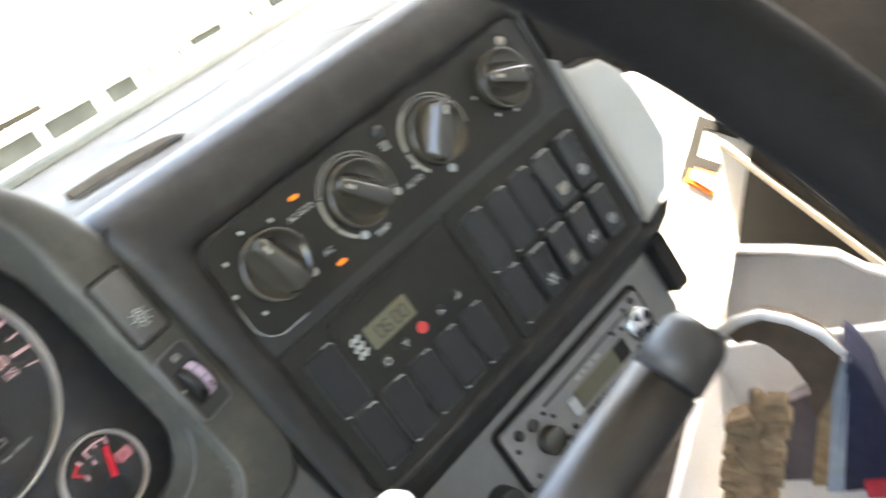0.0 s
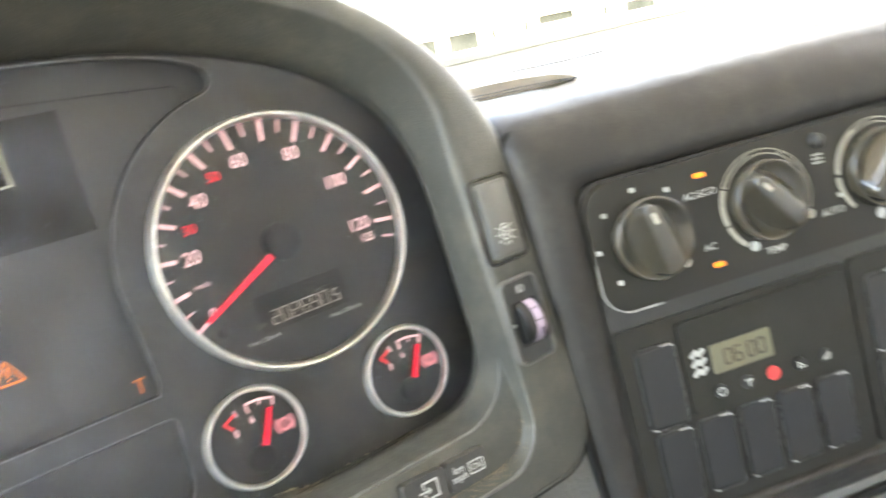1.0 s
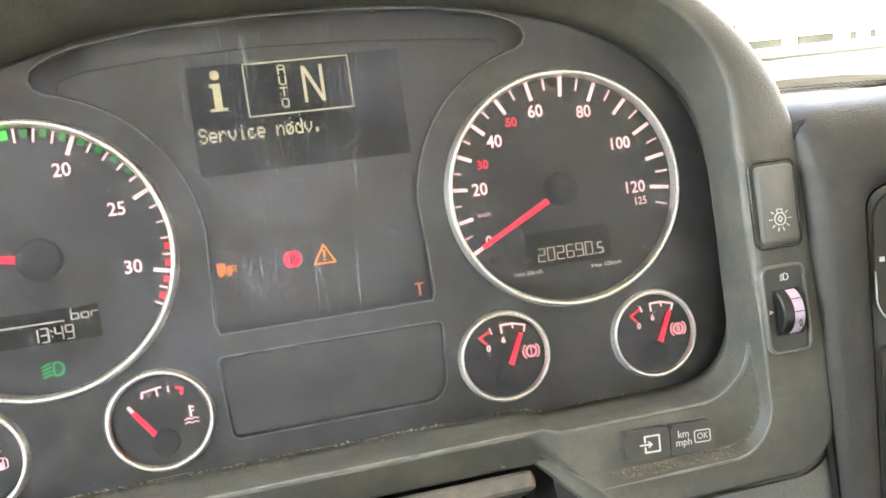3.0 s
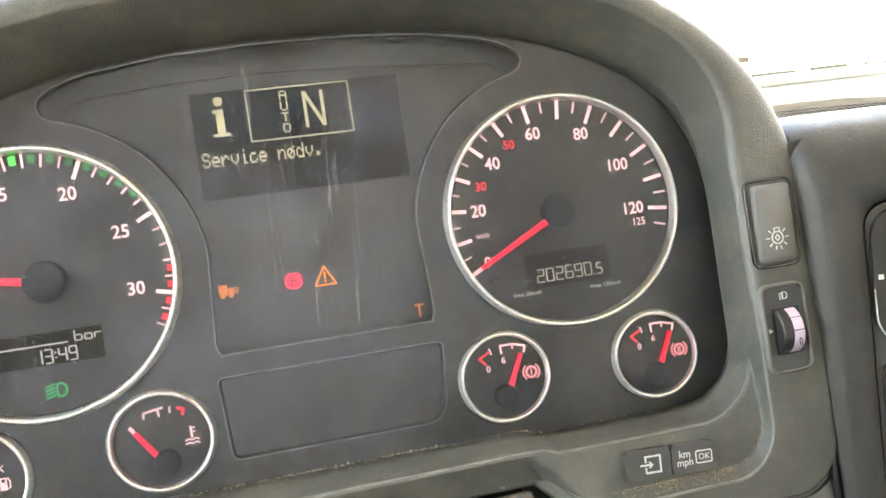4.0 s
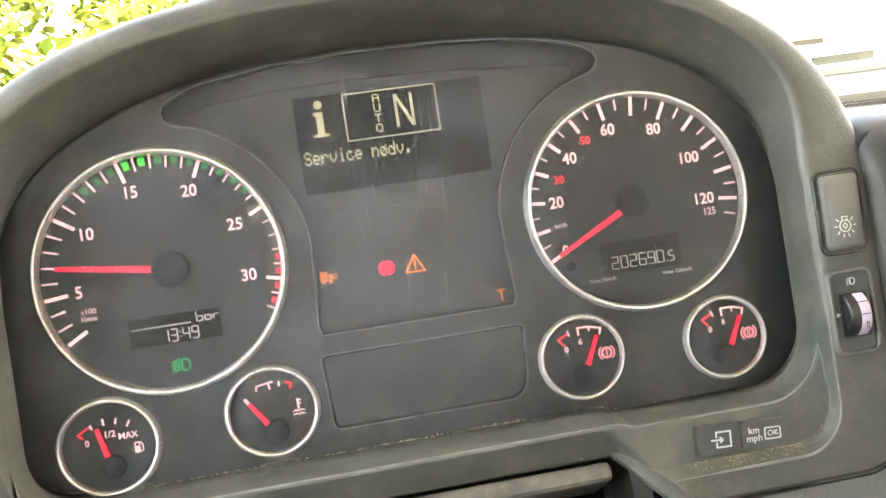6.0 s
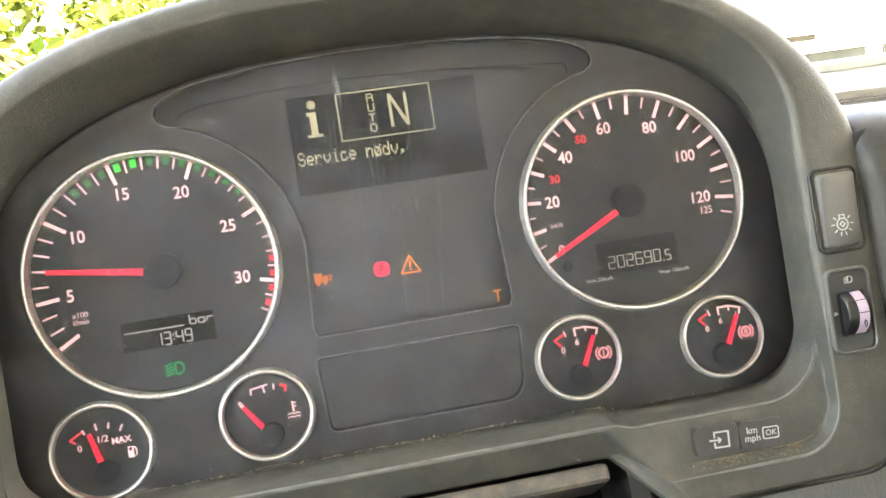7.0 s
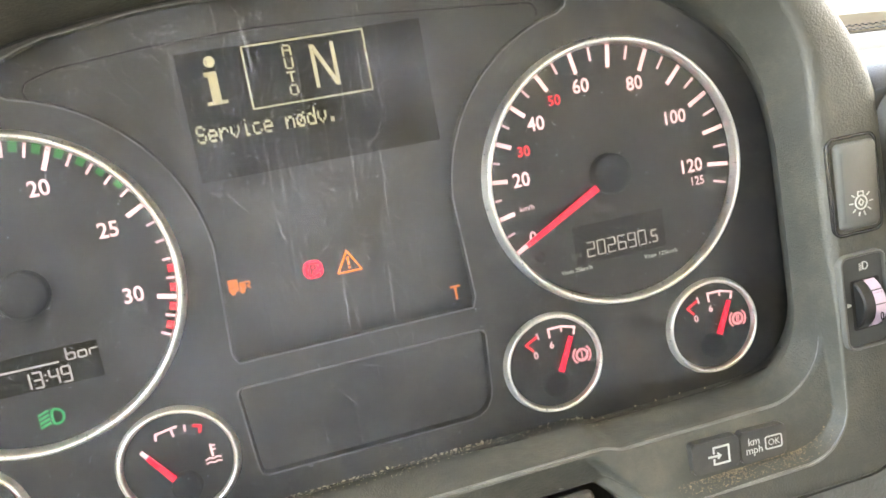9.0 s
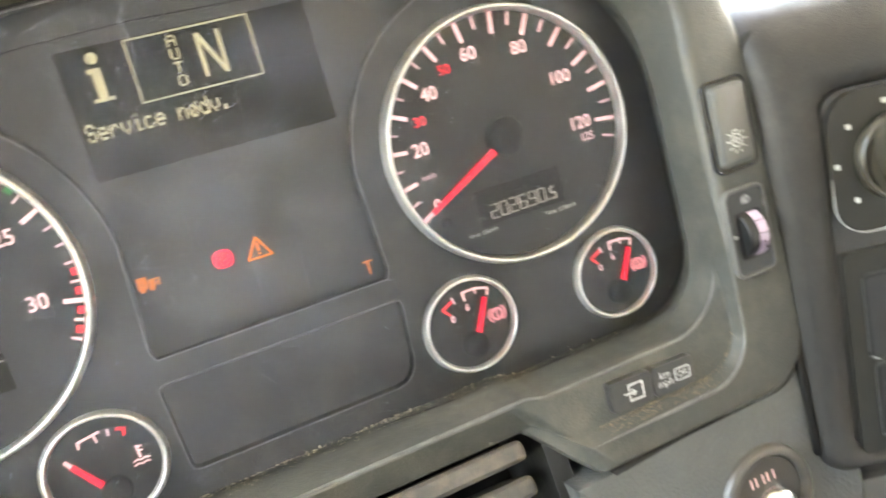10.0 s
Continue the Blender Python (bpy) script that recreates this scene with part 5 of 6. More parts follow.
part("barrel", lathe([(0.0115, -0.030), (0.0110, -0.037), (0.0090, -0.0385), (0.0, -0.0375)], 0.213, -0.2190, 32), CHROME, lock, "chrome key barrel", smooth=True)
bm = bmesh.new()
for k, u in enumerate((0.2020, 0.2050, 0.2095, 0.2125, 0.2165)):
    stroke(bm, [(u, -0.2000), (u + 0.0005, -0.2045)], 0.0011, -0.0310)
part("position_marks", bm, mat("faded_pink_print", (0.62, 0.38, 0.36), 0.6), lock)

# crumbs and dust grains along the sill
random.seed(7)


def ledge_z(x, y):
    return -0.1078 - 0.0034 * blend(x, 0.090, 0.100) + 0.04 * y


bm = bmesh.new()
for k in range(230):
    x = random.gauss(0.040, 0.009) if k < 30 else random.gauss(0.088, 0.012) if k < 44 else random.uniform(-0.16, 0.05) if k < 222 else random.uniform(0.06, 0.19)
    r = random.uniform(0.00018, 0.0005) * (1.35 if k % 9 == 0 else 1.0)
    y = -0.0006 - 0.0035 * random.random() ** 3
    bmesh.ops.create_icosphere(bm, subdivisions=1, radius=r, matrix=Matrix.Translation((x, y, ledge_z(x, y) + 0.4 * r)) @ Matrix.Rotation(random.uniform(0, 3), 4, "Y") @ Matrix.Diagonal((random.uniform(1, 2.4), 1, random.uniform(0.5, 1), 1)))
for k in range(800):
    x, y = 0.11 - 0.31 * random.random() ** 0.7, -0.001 - 0.009 * random.random() ** 2
    bmesh.ops.create_icosphere(bm, subdivisions=1, radius=random.uniform(0.0001, 0.0003), matrix=Matrix.Translation((x, y, ledge_z(x, y))))
tagged(part("crumbs", bm, CRUMB, None, "pale crumbs and dust along the cluster sill", m=DASH), category="crumbs", kind="stuff")
bm = bmesh.new()
for k in range(900):
    x, t, r = random.choice((random.uniform(0.118, 0.185), random.gauss(0.178, 0.014), random.gauss(0.146, 0.008))), random.random() ** 2.6, random.uniform(0.00007, 0.00024)
    x = min(x, 0.2030)
    floor_z = -0.137 if x < 0.1816 else -0.115 - math.sqrt(max(0.0, 0.022 ** 2 - (x - 0.1816) ** 2))
    bmesh.ops.create_icosphere(bm, subdivisions=1, radius=r, matrix=Matrix.Translation((x, -0.0380 - 0.0058 * t, floor_z - 0.0034 * t + 0.0004)) @ Matrix.Diagonal((random.uniform(1, 2.4), 1, 0.7, 1)))
tagged(part("grime", bm, mat("brown_grime", (0.21, 0.165, 0.10), 0.9, var=0.4, scale=300), None, "brown dusty grime in the binnacle pocket", m=DASH), category="grime", kind="stuff")

# ------------------------------------------------------------------ dashboard top, windscreen, cab (world axes)
Z = EYE_LINE
dash_top = thing("dashboard", None, "pale dusty dashboard top with defroster slots", "dashboard")


def top_mesh():
    """The pad starts behind the binnacle and comes further forward beside it."""
    loops = []
    for x, y0 in ((-0.62, 0.10), (-0.3, 0.10), (0.0, 0.10), (0.262, 0.10), (0.285, 0.05), (0.45, 0.05), (0.6, 0.05), (1.0, 0.05), (1.3, 0.05), (1.56, 0.05)):
        prof = [(y0, -0.10), (y0 + 0.005, 0.0), (y0 + 0.020, 0.022), (y0 + 0.045, 0.030), (0.25, 0.030), (0.36, 0.034), (0.405, 0.044), (0.43, 0.050), (0.47, 0.050), (0.47, -0.30)]
        loops.append([(x, y, Z + z) for y, z in prof])
    return loft(loops, close=False)


part("top_pad", top_mesh(), DASH_TOP, dash_top, smooth=True)


def slot(pts, w):
    bm = bmesh.new()
    for a, b in zip(pts, pts[1:]):
        (xa, ya), (xb, yb) = a, b
        d = Vector((xb - xa, yb - ya)).normalized()
        e = Vector((-d.y, d.x)) * w / 2
        pad = 0.0304 + 0.004 * max(0, (ya + yb) / 2 - 0.25) / 0.11 + (0.0012 if ya + yb < 0.16 else 0)
        q = [bm.verts.new((x, y, Z + pad)) for x, y in ((xa + e.x, ya + e.y), (xb + e.x, yb + e.y), (xb - e.x, yb - e.y), (xa - e.x, ya - e.y))]
        bm.faces.new(q)
    bmesh.ops.solidify(bm, geom=bm.faces, thickness=0.0003)
    part("defroster_slot", bm, GAP, dash_top)


slot([(0.335, 0.112), (0.352, 0.105), (0.370, 0.096), (0.390, 0.087), (0.412, 0.083), (0.430, 0.084)], 0.0022)
slot([(0.545, 0.305), (0.575, 0.294), (0.61, 0.284), (0.66, 0.280), (0.70, 0.284)], 0.010)
slot([(0.68, 0.118), (0.63, 0.040), (0.567, -0.042), (0.50, -0.130)], 0.003)
slot([(0.74, 0.322), (0.86, 0.322), (1.0, 0.320)], 0.010)
grille = [((0.337, 0.117), (0.352, 0.153)), ((0.356, 0.108), (0.380, 0.141)), ((0.376, 0.098), (0.404, 0.125)), ((0.400, 0.090), (0.424, 0.108)), ((0.428, 0.088), (0.434, 0.096))]
bm = loft([[(a[0], a[1], Z + 0.0305) for a, b in grille], [(b[0], b[1], Z + 0.0305 + 0.19 * (Vector(b) - Vector(a)).length) for a, b in grille], [(b[0] + 0.003, b[1] + 0.005, Z + 0.0304) for a, b in grille]], close=False)
bmesh.ops.solidify(bm, geom=bm.faces, thickness=0.0003)
part("defroster_grille", bm, mat("tan_grille", (0.15, 0.122, 0.085), 0.9, var=0.15, scale=60, spec=0.05), dash_top, "dusty tan defroster grille")
# Black boxes for the holes, raised to show at the camera's low angle.
bm = bmesh.new()
for k in range(50):
    f = k / 49 * (len(grille) - 1.001)
    i, t = int(f), f % 1
    a = Vector(grille[i][0]).lerp(Vector(grille[i + 1][0]), t)
    b = Vector(grille[i][1]).lerp(Vector(grille[i + 1][1]), t)
    for row in (0.10, 0.30):
        p = a.lerp(b, row + (0.06 if k % 2 else 0.0))
        add_box(bm, (p.x, p.y, Z + 0.0307 + 0.19 * (p - a).length), (0.0009, 0.0020, 0.0007))
tagged(part("grille_holes", bm, GAP, dash_top), kind="stuff")

# passenger part of the dashboard
pass_dash = thing("passenger_dashboard", MOD, "light grey passenger side dashboard cover with rounded edges", "dashboard")
part("cover", prism([(0.2120, 0.0310), (0.2530, 0.0210), (0.2660, 0.0040), (0.2740, -0.0240), (0.2750, -0.0680), (0.2480, -0.1010), (0.2120, -0.1090)], 0.004, 0.16, 0.006, 3), LIGHT_PLASTIC, pass_dash, smooth=False)
part("side_block", prism([(0.2120, 0.0900), (0.90, 0.0900), (0.90, 0.0200), (0.60, -0.020), (0.2780, -0.0300), (0.2120, 0.0)], 0.17, 0.50, 0.02, 3), LIGHT_PLASTIC, pass_dash)
holder = thing("cup_holder", MOD, "dark brown plastic bracket with a square open holder", "holder")
part("arm", prism([(0.2110, 0.0920), (0.2300, 0.0880), (0.2480, 0.0900), (0.2560, 0.0700), (0.2500, 0.0460), (0.2560, 0.0400), (0.2900, 0.0370), (0.3000, 0.0460), (0.3350, 0.0850), (0.3500, 0.0500), (0.3300, 0.0080), (0.2900, 0.0060), (0.2660, 0.0210), (0.2360, 0.0300), (0.2120, 0.0330)], 0.006, 0.060, 0.004), RUBBER, holder)
# Black block in the holder's opening paints its inner shade.
part("cavity_shade", prism(rounded(0.2500, 0.2960, 0.0400, 0.0960, 0.006), 0.030, 0.062), GAP, holder)
rim_path = [(0.2465, -0.001, 0.0620), (0.2470, -0.001, 0.0500)] + [(u, -0.001, v) for u, v in arc(0.2535, 0.0460, 0.0062, 190, 262, 6)] + [(u, -0.001, v) for u, v in arc(0.2790, 0.0425, 0.0070, 262, 340, 6)] + [(0.2890, -0.001, 0.0480)]
part("rim", tube(rim_path, 0.0016, 8), LIGHT_PLASTIC, holder, "pale worn rim", smooth=True)
pen = thing("striped_marker", MOD, "black marker with silver stripes standing in the holder", "marker")
part("barrel", tube([(0.2700, 0.034, 0.0520), (0.2860, 0.026, 0.0780), (0.3000, 0.020, 0.1000)], [0.0075, 0.0085, 0.0080], 16), GLOSSY_BLACK, pen, smooth=True)
for k in range(3):
    c = Vector((0.2700, 0.034, 0.0520)).lerp(Vector((0.3000, 0.020, 0.1000)), 0.42 + 0.15 * k)
    d = Vector((0.0300, -0.014, 0.0480)).normalized() * 0.0022
    part("stripe", tube([c - d, c + d], 0.0089, 16), CHROME, pen, "silver stripe", smooth=True)

wind = thing("windscreen", None, "wide clear windscreen in a grey rubber seal", "windscreen", kind="structure")
bm = loft([[(x, 0.44, Z + 0.052) for x in (-0.72, 1.68)], [(x, 0.30, Z + 0.52) for x in (-0.70, 1.66)], [(x, 0.10, Z + 0.95) for x in (-0.66, 1.62)]], close=False)
wpane = part("pane", bm, GLASS, wind, smooth=True)
wpane.visible_shadow = False
SEAL = mat("seal_grey_green", (0.16, 0.18, 0.16), 0.6, var=0.15, scale=12)
part("lower_seal", tube([(-0.72, 0.43, Z + 0.050), (1.70, 0.43, Z + 0.052)], 0.010, 10), SEAL, wind)
part("wiper_arm", tube([(0.20, 0.50, Z + 0.046), (0.80, 0.51, Z + 0.051), (1.25, 0.52, Z + 0.055)], [0.008, 0.007, 0.006], 8), SEAL, wind, "grey wiper blade")

CAB_PAINT = mat("cab_lining", (0.22, 0.22, 0.22), 0.8, var=0.08, scale=10, bump=0.4, bscale=500)
DOOR_LINING = mat("door_lining", (0.030, 0.027, 0.024), 0.7, var=0.2, scale=20, bump=0.3, bscale=500)
# Unseen rear wall kept pale to bounce light onto the dashboard.
REAR_CLOTH = mat("rear_cloth", (0.42, 0.385, 0.35), 0.9, var=0.15, scale=20, bump=0.4, bscale=400)
HEADLINING = mat("headlining", (0.74, 0.73, 0.69), 0.85, var=0.05, scale=10, bump=0.3, bscale=500)
CARPET = mat("floor_mat", (0.035, 0.035, 0.035), 0.9, var=0.3, scale=40, bump=0.6, bscale=300)


def structure(name, bm, material, label, category):
    return tagged(part(name, bm, material, None, label), category=category, kind="structure")


structure("floor", box((0.48, -0.28, Z - 0.83), (2.36, 1.50, 0.06)), CARPET, "black ribbed rubber cab floor mat", "floor")
# Unseen ceiling and left wall are toned to light the dashboard.
structure("ceiling", box((0.48, -0.43, Z + 0.99), (2.36, 1.22, 0.06)), HEADLINING, "pale grey cloth cab headlining", "ceiling")
structure("wall_rear", box((0.48, -1.03, Z + 0.08), (2.36, 0.06, 1.80)), REAR_CLOTH, "pale unseen rear cab wall that bounces light", "wall")
structure("wall_front", box((0.48, 0.46, Z - 0.38), (2.36, 0.06, 0.85)), DASH_DARK, "dark bulkhead behind the dashboard", "wall")
def cab_side(x, rear):
    """A side wall with its window between the rear post and the front post."""
    return joined(box((x, (rear - 1.03) / 2, Z + 0.06), (0.06, rear + 1.03, 1.84)), box((x, (0.26 + rear) / 2, Z + 0.91), (0.06, 0.26 - rear, 0.14)), box((x, 0.36, Z + 0.06), (0.06, 0.20, 1.84)), box((x, (0.26 + rear) / 2, Z - 0.49), (0.06, 0.26 - rear, 0.74)))


# Window rear edges are set to balance light; the left side is unseen.
structure("wall_left", cab_side(-0.68, -0.58), CAB_PAINT, "grey cab side lining with a window opening", "wall")
structure("wall_right", cab_side(1.64, -0.72), DOOR_LINING, "dark brown cab side lining with a window opening", "wall")

# ------------------------------------------------------------------ ground and distance
GRASS = mat("rough_ground", (0.11, 0.105, 0.085), 0.95, var=0.35, scale=0.6)
structure("ground", box((0, 0, -0.05), (1600, 1600, 0.10)), GRASS, "dry gravel yard and grass reaching the horizon", "ground")


# ------------------------------------------------------------------ steering wheel, column and stalk
WHEEL = DASH @ pose(0.0005, -0.3853, -0.1012, -19.4, 0, 0)
wheel_thing = thing("steering_wheel", WHEEL, "dark leather steering wheel with a thick rim", "steering wheel")
part("rim", tube([(0.237 * math.cos(2 * math.pi * k / 96), 0, 0.237 * math.sin(2 * math.pi * k / 96)) for k in range(96)], 0.0176, 18, close=True), LEATHER, wheel_thing, smooth=True)
part("hub", lathe([(0.0, 0.030), (0.040, 0.032), (0.052, 0.040), (0.050, 0.060), (0.034, 0.074), (0.0, 0.076)], 0, -0.085, 40), DASH_DARK, wheel_thing, smooth=True)
for a in (-58, -122):
    part("spoke", tube([(0.04 * math.cos(radians(a)), 0.050, 0.04 * math.sin(radians(a)) - 0.085), (0.14 * math.cos(radians(a)), 0.030, 0.15 * math.sin(radians(a)) - 0.02), (0.235 * math.cos(radians(a)), 0.0, 0.235 * math.sin(radians(a)))], [0.016, 0.013, 0.012], 12), DASH_DARK, wheel_thing, smooth=True)
column = thing("steering_column", DASH, "dark grey plastic steering column cowl", "steering column")
part("cowl", tube([(0.0, 0.03, -0.27), (0.0, -0.12, -0.235), (0.003, -0.30, -0.185), (0.004, -0.345, -0.165)], [0.050, 0.048, 0.046, 0.040], 20), DASH_DARK, column, smooth=True)
stalk = thing("control_stalk", DASH, "grey-brown plastic control stalk with a dark printed end", "stalk")
GRIP = mat("grip_plastic", (0.038, 0.034, 0.030), 0.45, var=0.12, scale=30, spec=0.3)
STALK = mat("stalk_plastic", (0.020, 0.0155, 0.0115), 0.36, var=0.12, scale=30, bump=0.2, bscale=1200)
part("shaft", tube([(0.030, -0.175, -0.180), (0.090, -0.233, -0.156), (0.145, -0.286, -0.1335), (0.1795, -0.3192, -0.1192)], [0.0118, 0.0128, 0.0126, 0.0116], 24), STALK, stalk, smooth=True)
part("groove", tube([(0.1787, -0.3184, -0.1195), (0.1812, -0.3208, -0.1185)], 0.0106, 24), GAP, stalk)
part("end_grip", tube([(0.1808, -0.3204, -0.1187), (0.1860, -0.3254, -0.1165), (0.1910, -0.3302, -0.1144), (0.1936, -0.3327, -0.1133)], [0.0116, 0.0114, 0.0106, 0.0082], 24), GRIP, stalk, "dark end grip", smooth=True)
lever = thing("column_lever", DASH, "thin dark lever with a white plastic tip", "lever")
part("rod", tube([(0.020, -0.150, -0.215), (0.100, -0.165, -0.185), (0.170, -0.170, -0.1545)], [0.0065, 0.0060, 0.0060], 14), DASH_DARK, lever, smooth=True)
part("tip", tube([(0.160, -0.1695, -0.1600), (0.172, -0.1700, -0.1530), (0.181, -0.1703, -0.1475), (0.185, -0.1704, -0.1450)], [0.0085, 0.0110, 0.0105, 0.0050], 18), WHITE_PAINT, lever, "white rounded tip", smooth=True)

# ------------------------------------------------------------------ passenger side
KICK = pose(1.20, 0.05, Z, 0, 0, -10)
kick = thing("kick_panel", KICK, "white painted footwell panel in full sun with a flat black patch for the recess's shade", "panel")


def side_plate(pts, x0, x1):
    """A plate in the plane of the door; points are y and z."""
    bm = bmesh.new()
    a = [bm.verts.new((x0, y, Z + z)) for y, z in pts]
    b = [bm.verts.new((x1, y, Z + z)) for y, z in pts]
    bm.faces.new(a)
    bm.faces.new(b[::-1])
    for i in range(len(pts)):
        j = (i + 1) % len(pts)
        bm.faces.new((a[i], b[i], b[j], a[j]))
    return bm


part("panel", prism([(-0.20, -0.60), (-0.20, -0.40), (0.08, -0.30), (0.150, -0.365), (0.300, -0.520), (0.396, -0.629), (0.302, -0.672), (0.174, -0.745), (0.04, -0.788), (-0.06, -0.795)], 0.0, 0.03, 0.004), WHITE_PAINT, kick)
# Flat black patches on the panel paint the shade of its recess.
part("recess_shade", prism([(0.225, -0.462), (0.256, -0.492), (0.125, -0.540), (0.069, -0.515)], -0.002, 0.01), GAP, kick, "flat black patch for the recess's shade")
part("recess_shade", prism([(0.240, -0.476), (0.352, -0.566), (0.345, -0.584), (0.236, -0.498)], -0.0024, 0.01), GAP, kick, "flat black patch for the recess's shade")
part("recess_shade", prism([(0.170, -0.524), (0.243, -0.584), (0.222, -0.591), (0.148, -0.531)], -0.0028, 0.01), GAP, kick, "flat black patch for the recess's shade")
part("reflector", prism([(0.126, -0.524), (0.206, -0.590), (0.167, -0.613), (0.090, -0.530)], -0.005, 0.004, 0.001), mat("orange_reflector", (0.85, 0.16, 0.02), 0.3, var=0.1), kick, "orange reflector")
# White patch paints the blown-out glare in the reflector.
part("reflector_glare", prism([(0.131, -0.5305), (0.184, -0.577), (0.160, -0.5955), (0.110, -0.5375)], -0.008, -0.004, 0.001), WHITE_PAINT, kick, "white patch painted as the reflector's glare")


def rounded_plate(pts, x0, x1, w):
    bm = side_plate(pts, x0, x1)
    bevel_all(bm, w, 3)
    return bm


# Black board added for the dark footwell; outline fitted to the camera's view.
footwell_board = thing("footwell_board", None, "black board standing for the shaded footwell, with a beige trim strip", "door panel")
part("board", rounded_plate([(-0.093, -0.49), (-0.095, -0.504), (-0.059, -0.572), (-0.002, -0.708), (0.016, -0.744), (-0.27, -0.906), (-0.285, -0.834)], 1.300, 1.325, 0.003), RUBBER, footwell_board)
part("trim_strip", rounded_plate([(-0.042, -0.475), (-0.051, -0.473), (-0.281, -0.853), (-0.277, -0.872)], 1.288, 1.301, 0.0015), mat("beige_trim", (0.50, 0.44, 0.37), 0.5, var=0.1, scale=20), footwell_board, "beige trim strip")
tunnel = thing("footwell_cover", None, "smooth light grey plastic footwell cover standing on the cab floor", "cover")
FACE = [(-0.078, -0.552), (-0.157, -0.571), (-0.213, -0.59), (-0.243, -0.622), (-0.268, -0.637), (-0.313, -0.657), (-0.3, -0.8), (0.03, -0.8)]
COVER = mat("cover_grey", (0.34, 0.35, 0.35), 0.5, var=0.10, scale=9, dust=0.2)
part("cover_face", rounded_plate(FACE, 1.05, 1.075, 0.004), COVER, tunnel)
part("cover_rim", tube([(1.052, y, Z + z - 0.002) for y, z in FACE[:6]], 0.005, 8), COVER, tunnel, "rounded upper rim", smooth=True)
crate = thing("storage_crate", None, "open white plastic crate standing on the cab floor", "crate")
part("base", box((0.78, -0.17, Z - 0.79), (0.34, 0.30, 0.02), 0.004), WHITE_PAINT, crate)
part("side_wall", box((0.945, -0.17, Z - 0.71), (0.015, 0.30, 0.14), 0.005), WHITE_PAINT, crate)
for y in (-0.028, -0.312):
    part("end_wall", box((0.78, y, Z - 0.71), (0.31, 0.015, 0.14), 0.005), WHITE_PAINT, crate)
bag = thing("tool_bag", None, "dark brown and navy tool bag, its arched rim painted sunlit white", "bag")
BAG_BROWN = mat("bag_brown", (0.105, 0.075, 0.052), 0.8, var=0.3, scale=30, bump=0.4, bscale=400)
NAVY = mat("navy_cloth", (0.016, 0.020, 0.048), 0.9, var=0.35, scale=40, bump=0.5, bscale=500)
part("arched_side", rounded_plate([(-0.128, -0.496), (-0.150, -0.483), (-0.171, -0.479), (-0.201, -0.493), (-0.226, -0.516), (-0.240, -0.550), (-0.215, -0.605), (-0.190, -0.640), (-0.187, -0.624), (-0.194, -0.588), (-0.184, -0.548), (-0.167, -0.519), (-0.150, -0.509), (-0.134, -0.512)], 0.775, 0.800, 0.003), BAG_BROWN, bag)
# White tube paints the sunlight along the arch's outer edge.
lit_rim = [(-0.069, -0.540), (-0.090, -0.513), (-0.113, -0.495), (-0.143, -0.480), (-0.171, -0.475), (-0.201, -0.489), (-0.226, -0.512), (-0.242, -0.545)]
part("lit_rim", tube([(0.778, y, Z + z) for y, z in lit_rim], [0.010, 0.009, 0.008, 0.0065, 0.006, 0.0065, 0.007, 0.005], 10), WHITE_PAINT, bag, "white tube standing for the sunlit rim", smooth=True)
part("lining", rounded_plate([(-0.150, -0.640), (-0.200, -0.620), (-0.145, -0.80), (-0.080, -0.80)], 0.808, 0.830, 0.004), mat("bag_lining", (0.12, 0.105, 0.115), 0.9, var=0.3, scale=25, bump=0.4, bscale=300), bag, "grey lining")
part("webbing", rounded_plate([(-0.200, -0.612), (-0.221, -0.588), (-0.157, -0.80), (-0.137, -0.80)], 0.798, 0.806, 0.002), mat("tan_webbing", (0.34, 0.24, 0.13), 0.9, var=0.3, scale=60), bag, "tan webbing strap")
part("edge_band", rounded_plate([(-0.229, -0.560), (-0.243, -0.566), (-0.178, -0.80), (-0.157, -0.80)], 0.786, 0.797, 0.003), mat("blue_grey_band", (0.30, 0.36, 0.42), 0.6, var=0.15, scale=40), bag, "blue-grey edge band")
cloth = side_plate([(-0.238, -0.560), (-0.247, -0.575), (-0.256, -0.610), (-0.262, -0.700), (-0.275, -0.80), (-0.165, -0.80)], 0.790, 0.86)
bevel_all(cloth, 0.012, 3)
bmesh.ops.subdivide_edges(cloth, edges=cloth.edges, cuts=3, use_grid_fill=True)
for v in cloth.verts:
    v.co += Vector((1, 0.5, 0.5)) * noise.noise(v.co * 28) * 0.010
part("flap", cloth, NAVY, bag, "crumpled navy flap", smooth=True)
part("patch", box((0.785, -0.232, Z - 0.772), (0.02, 0.042, 0.026), 0.006, 2), mat("red_cloth", (0.62, 0.05, 0.08), 0.9, var=0.2), bag, "red patch", smooth=True)
brush = thing("scrubbing_brush", None, "worn brown wooden brush with tufted edges", "brush")
WOOD = mat("worn_wood", (0.32, 0.22, 0.13), 0.75, var=0.45, scale=45, bump=0.5, bscale=200)
stick = [Vector((0.74, -0.149, Z - 0.558)), Vector((0.735, -0.066, Z - 0.775))]
spine = [stick[0].lerp(stick[1], k / 8) + Vector((0, 0.004 * (-1) ** k, 0)) for k in range(9)]
part("back", tube(spine, [0.008, 0.015, 0.019, 0.022, 0.020, 0.023, 0.021, 0.024, 0.020], 12), WOOD, brush, smooth=True)
random.seed(3)
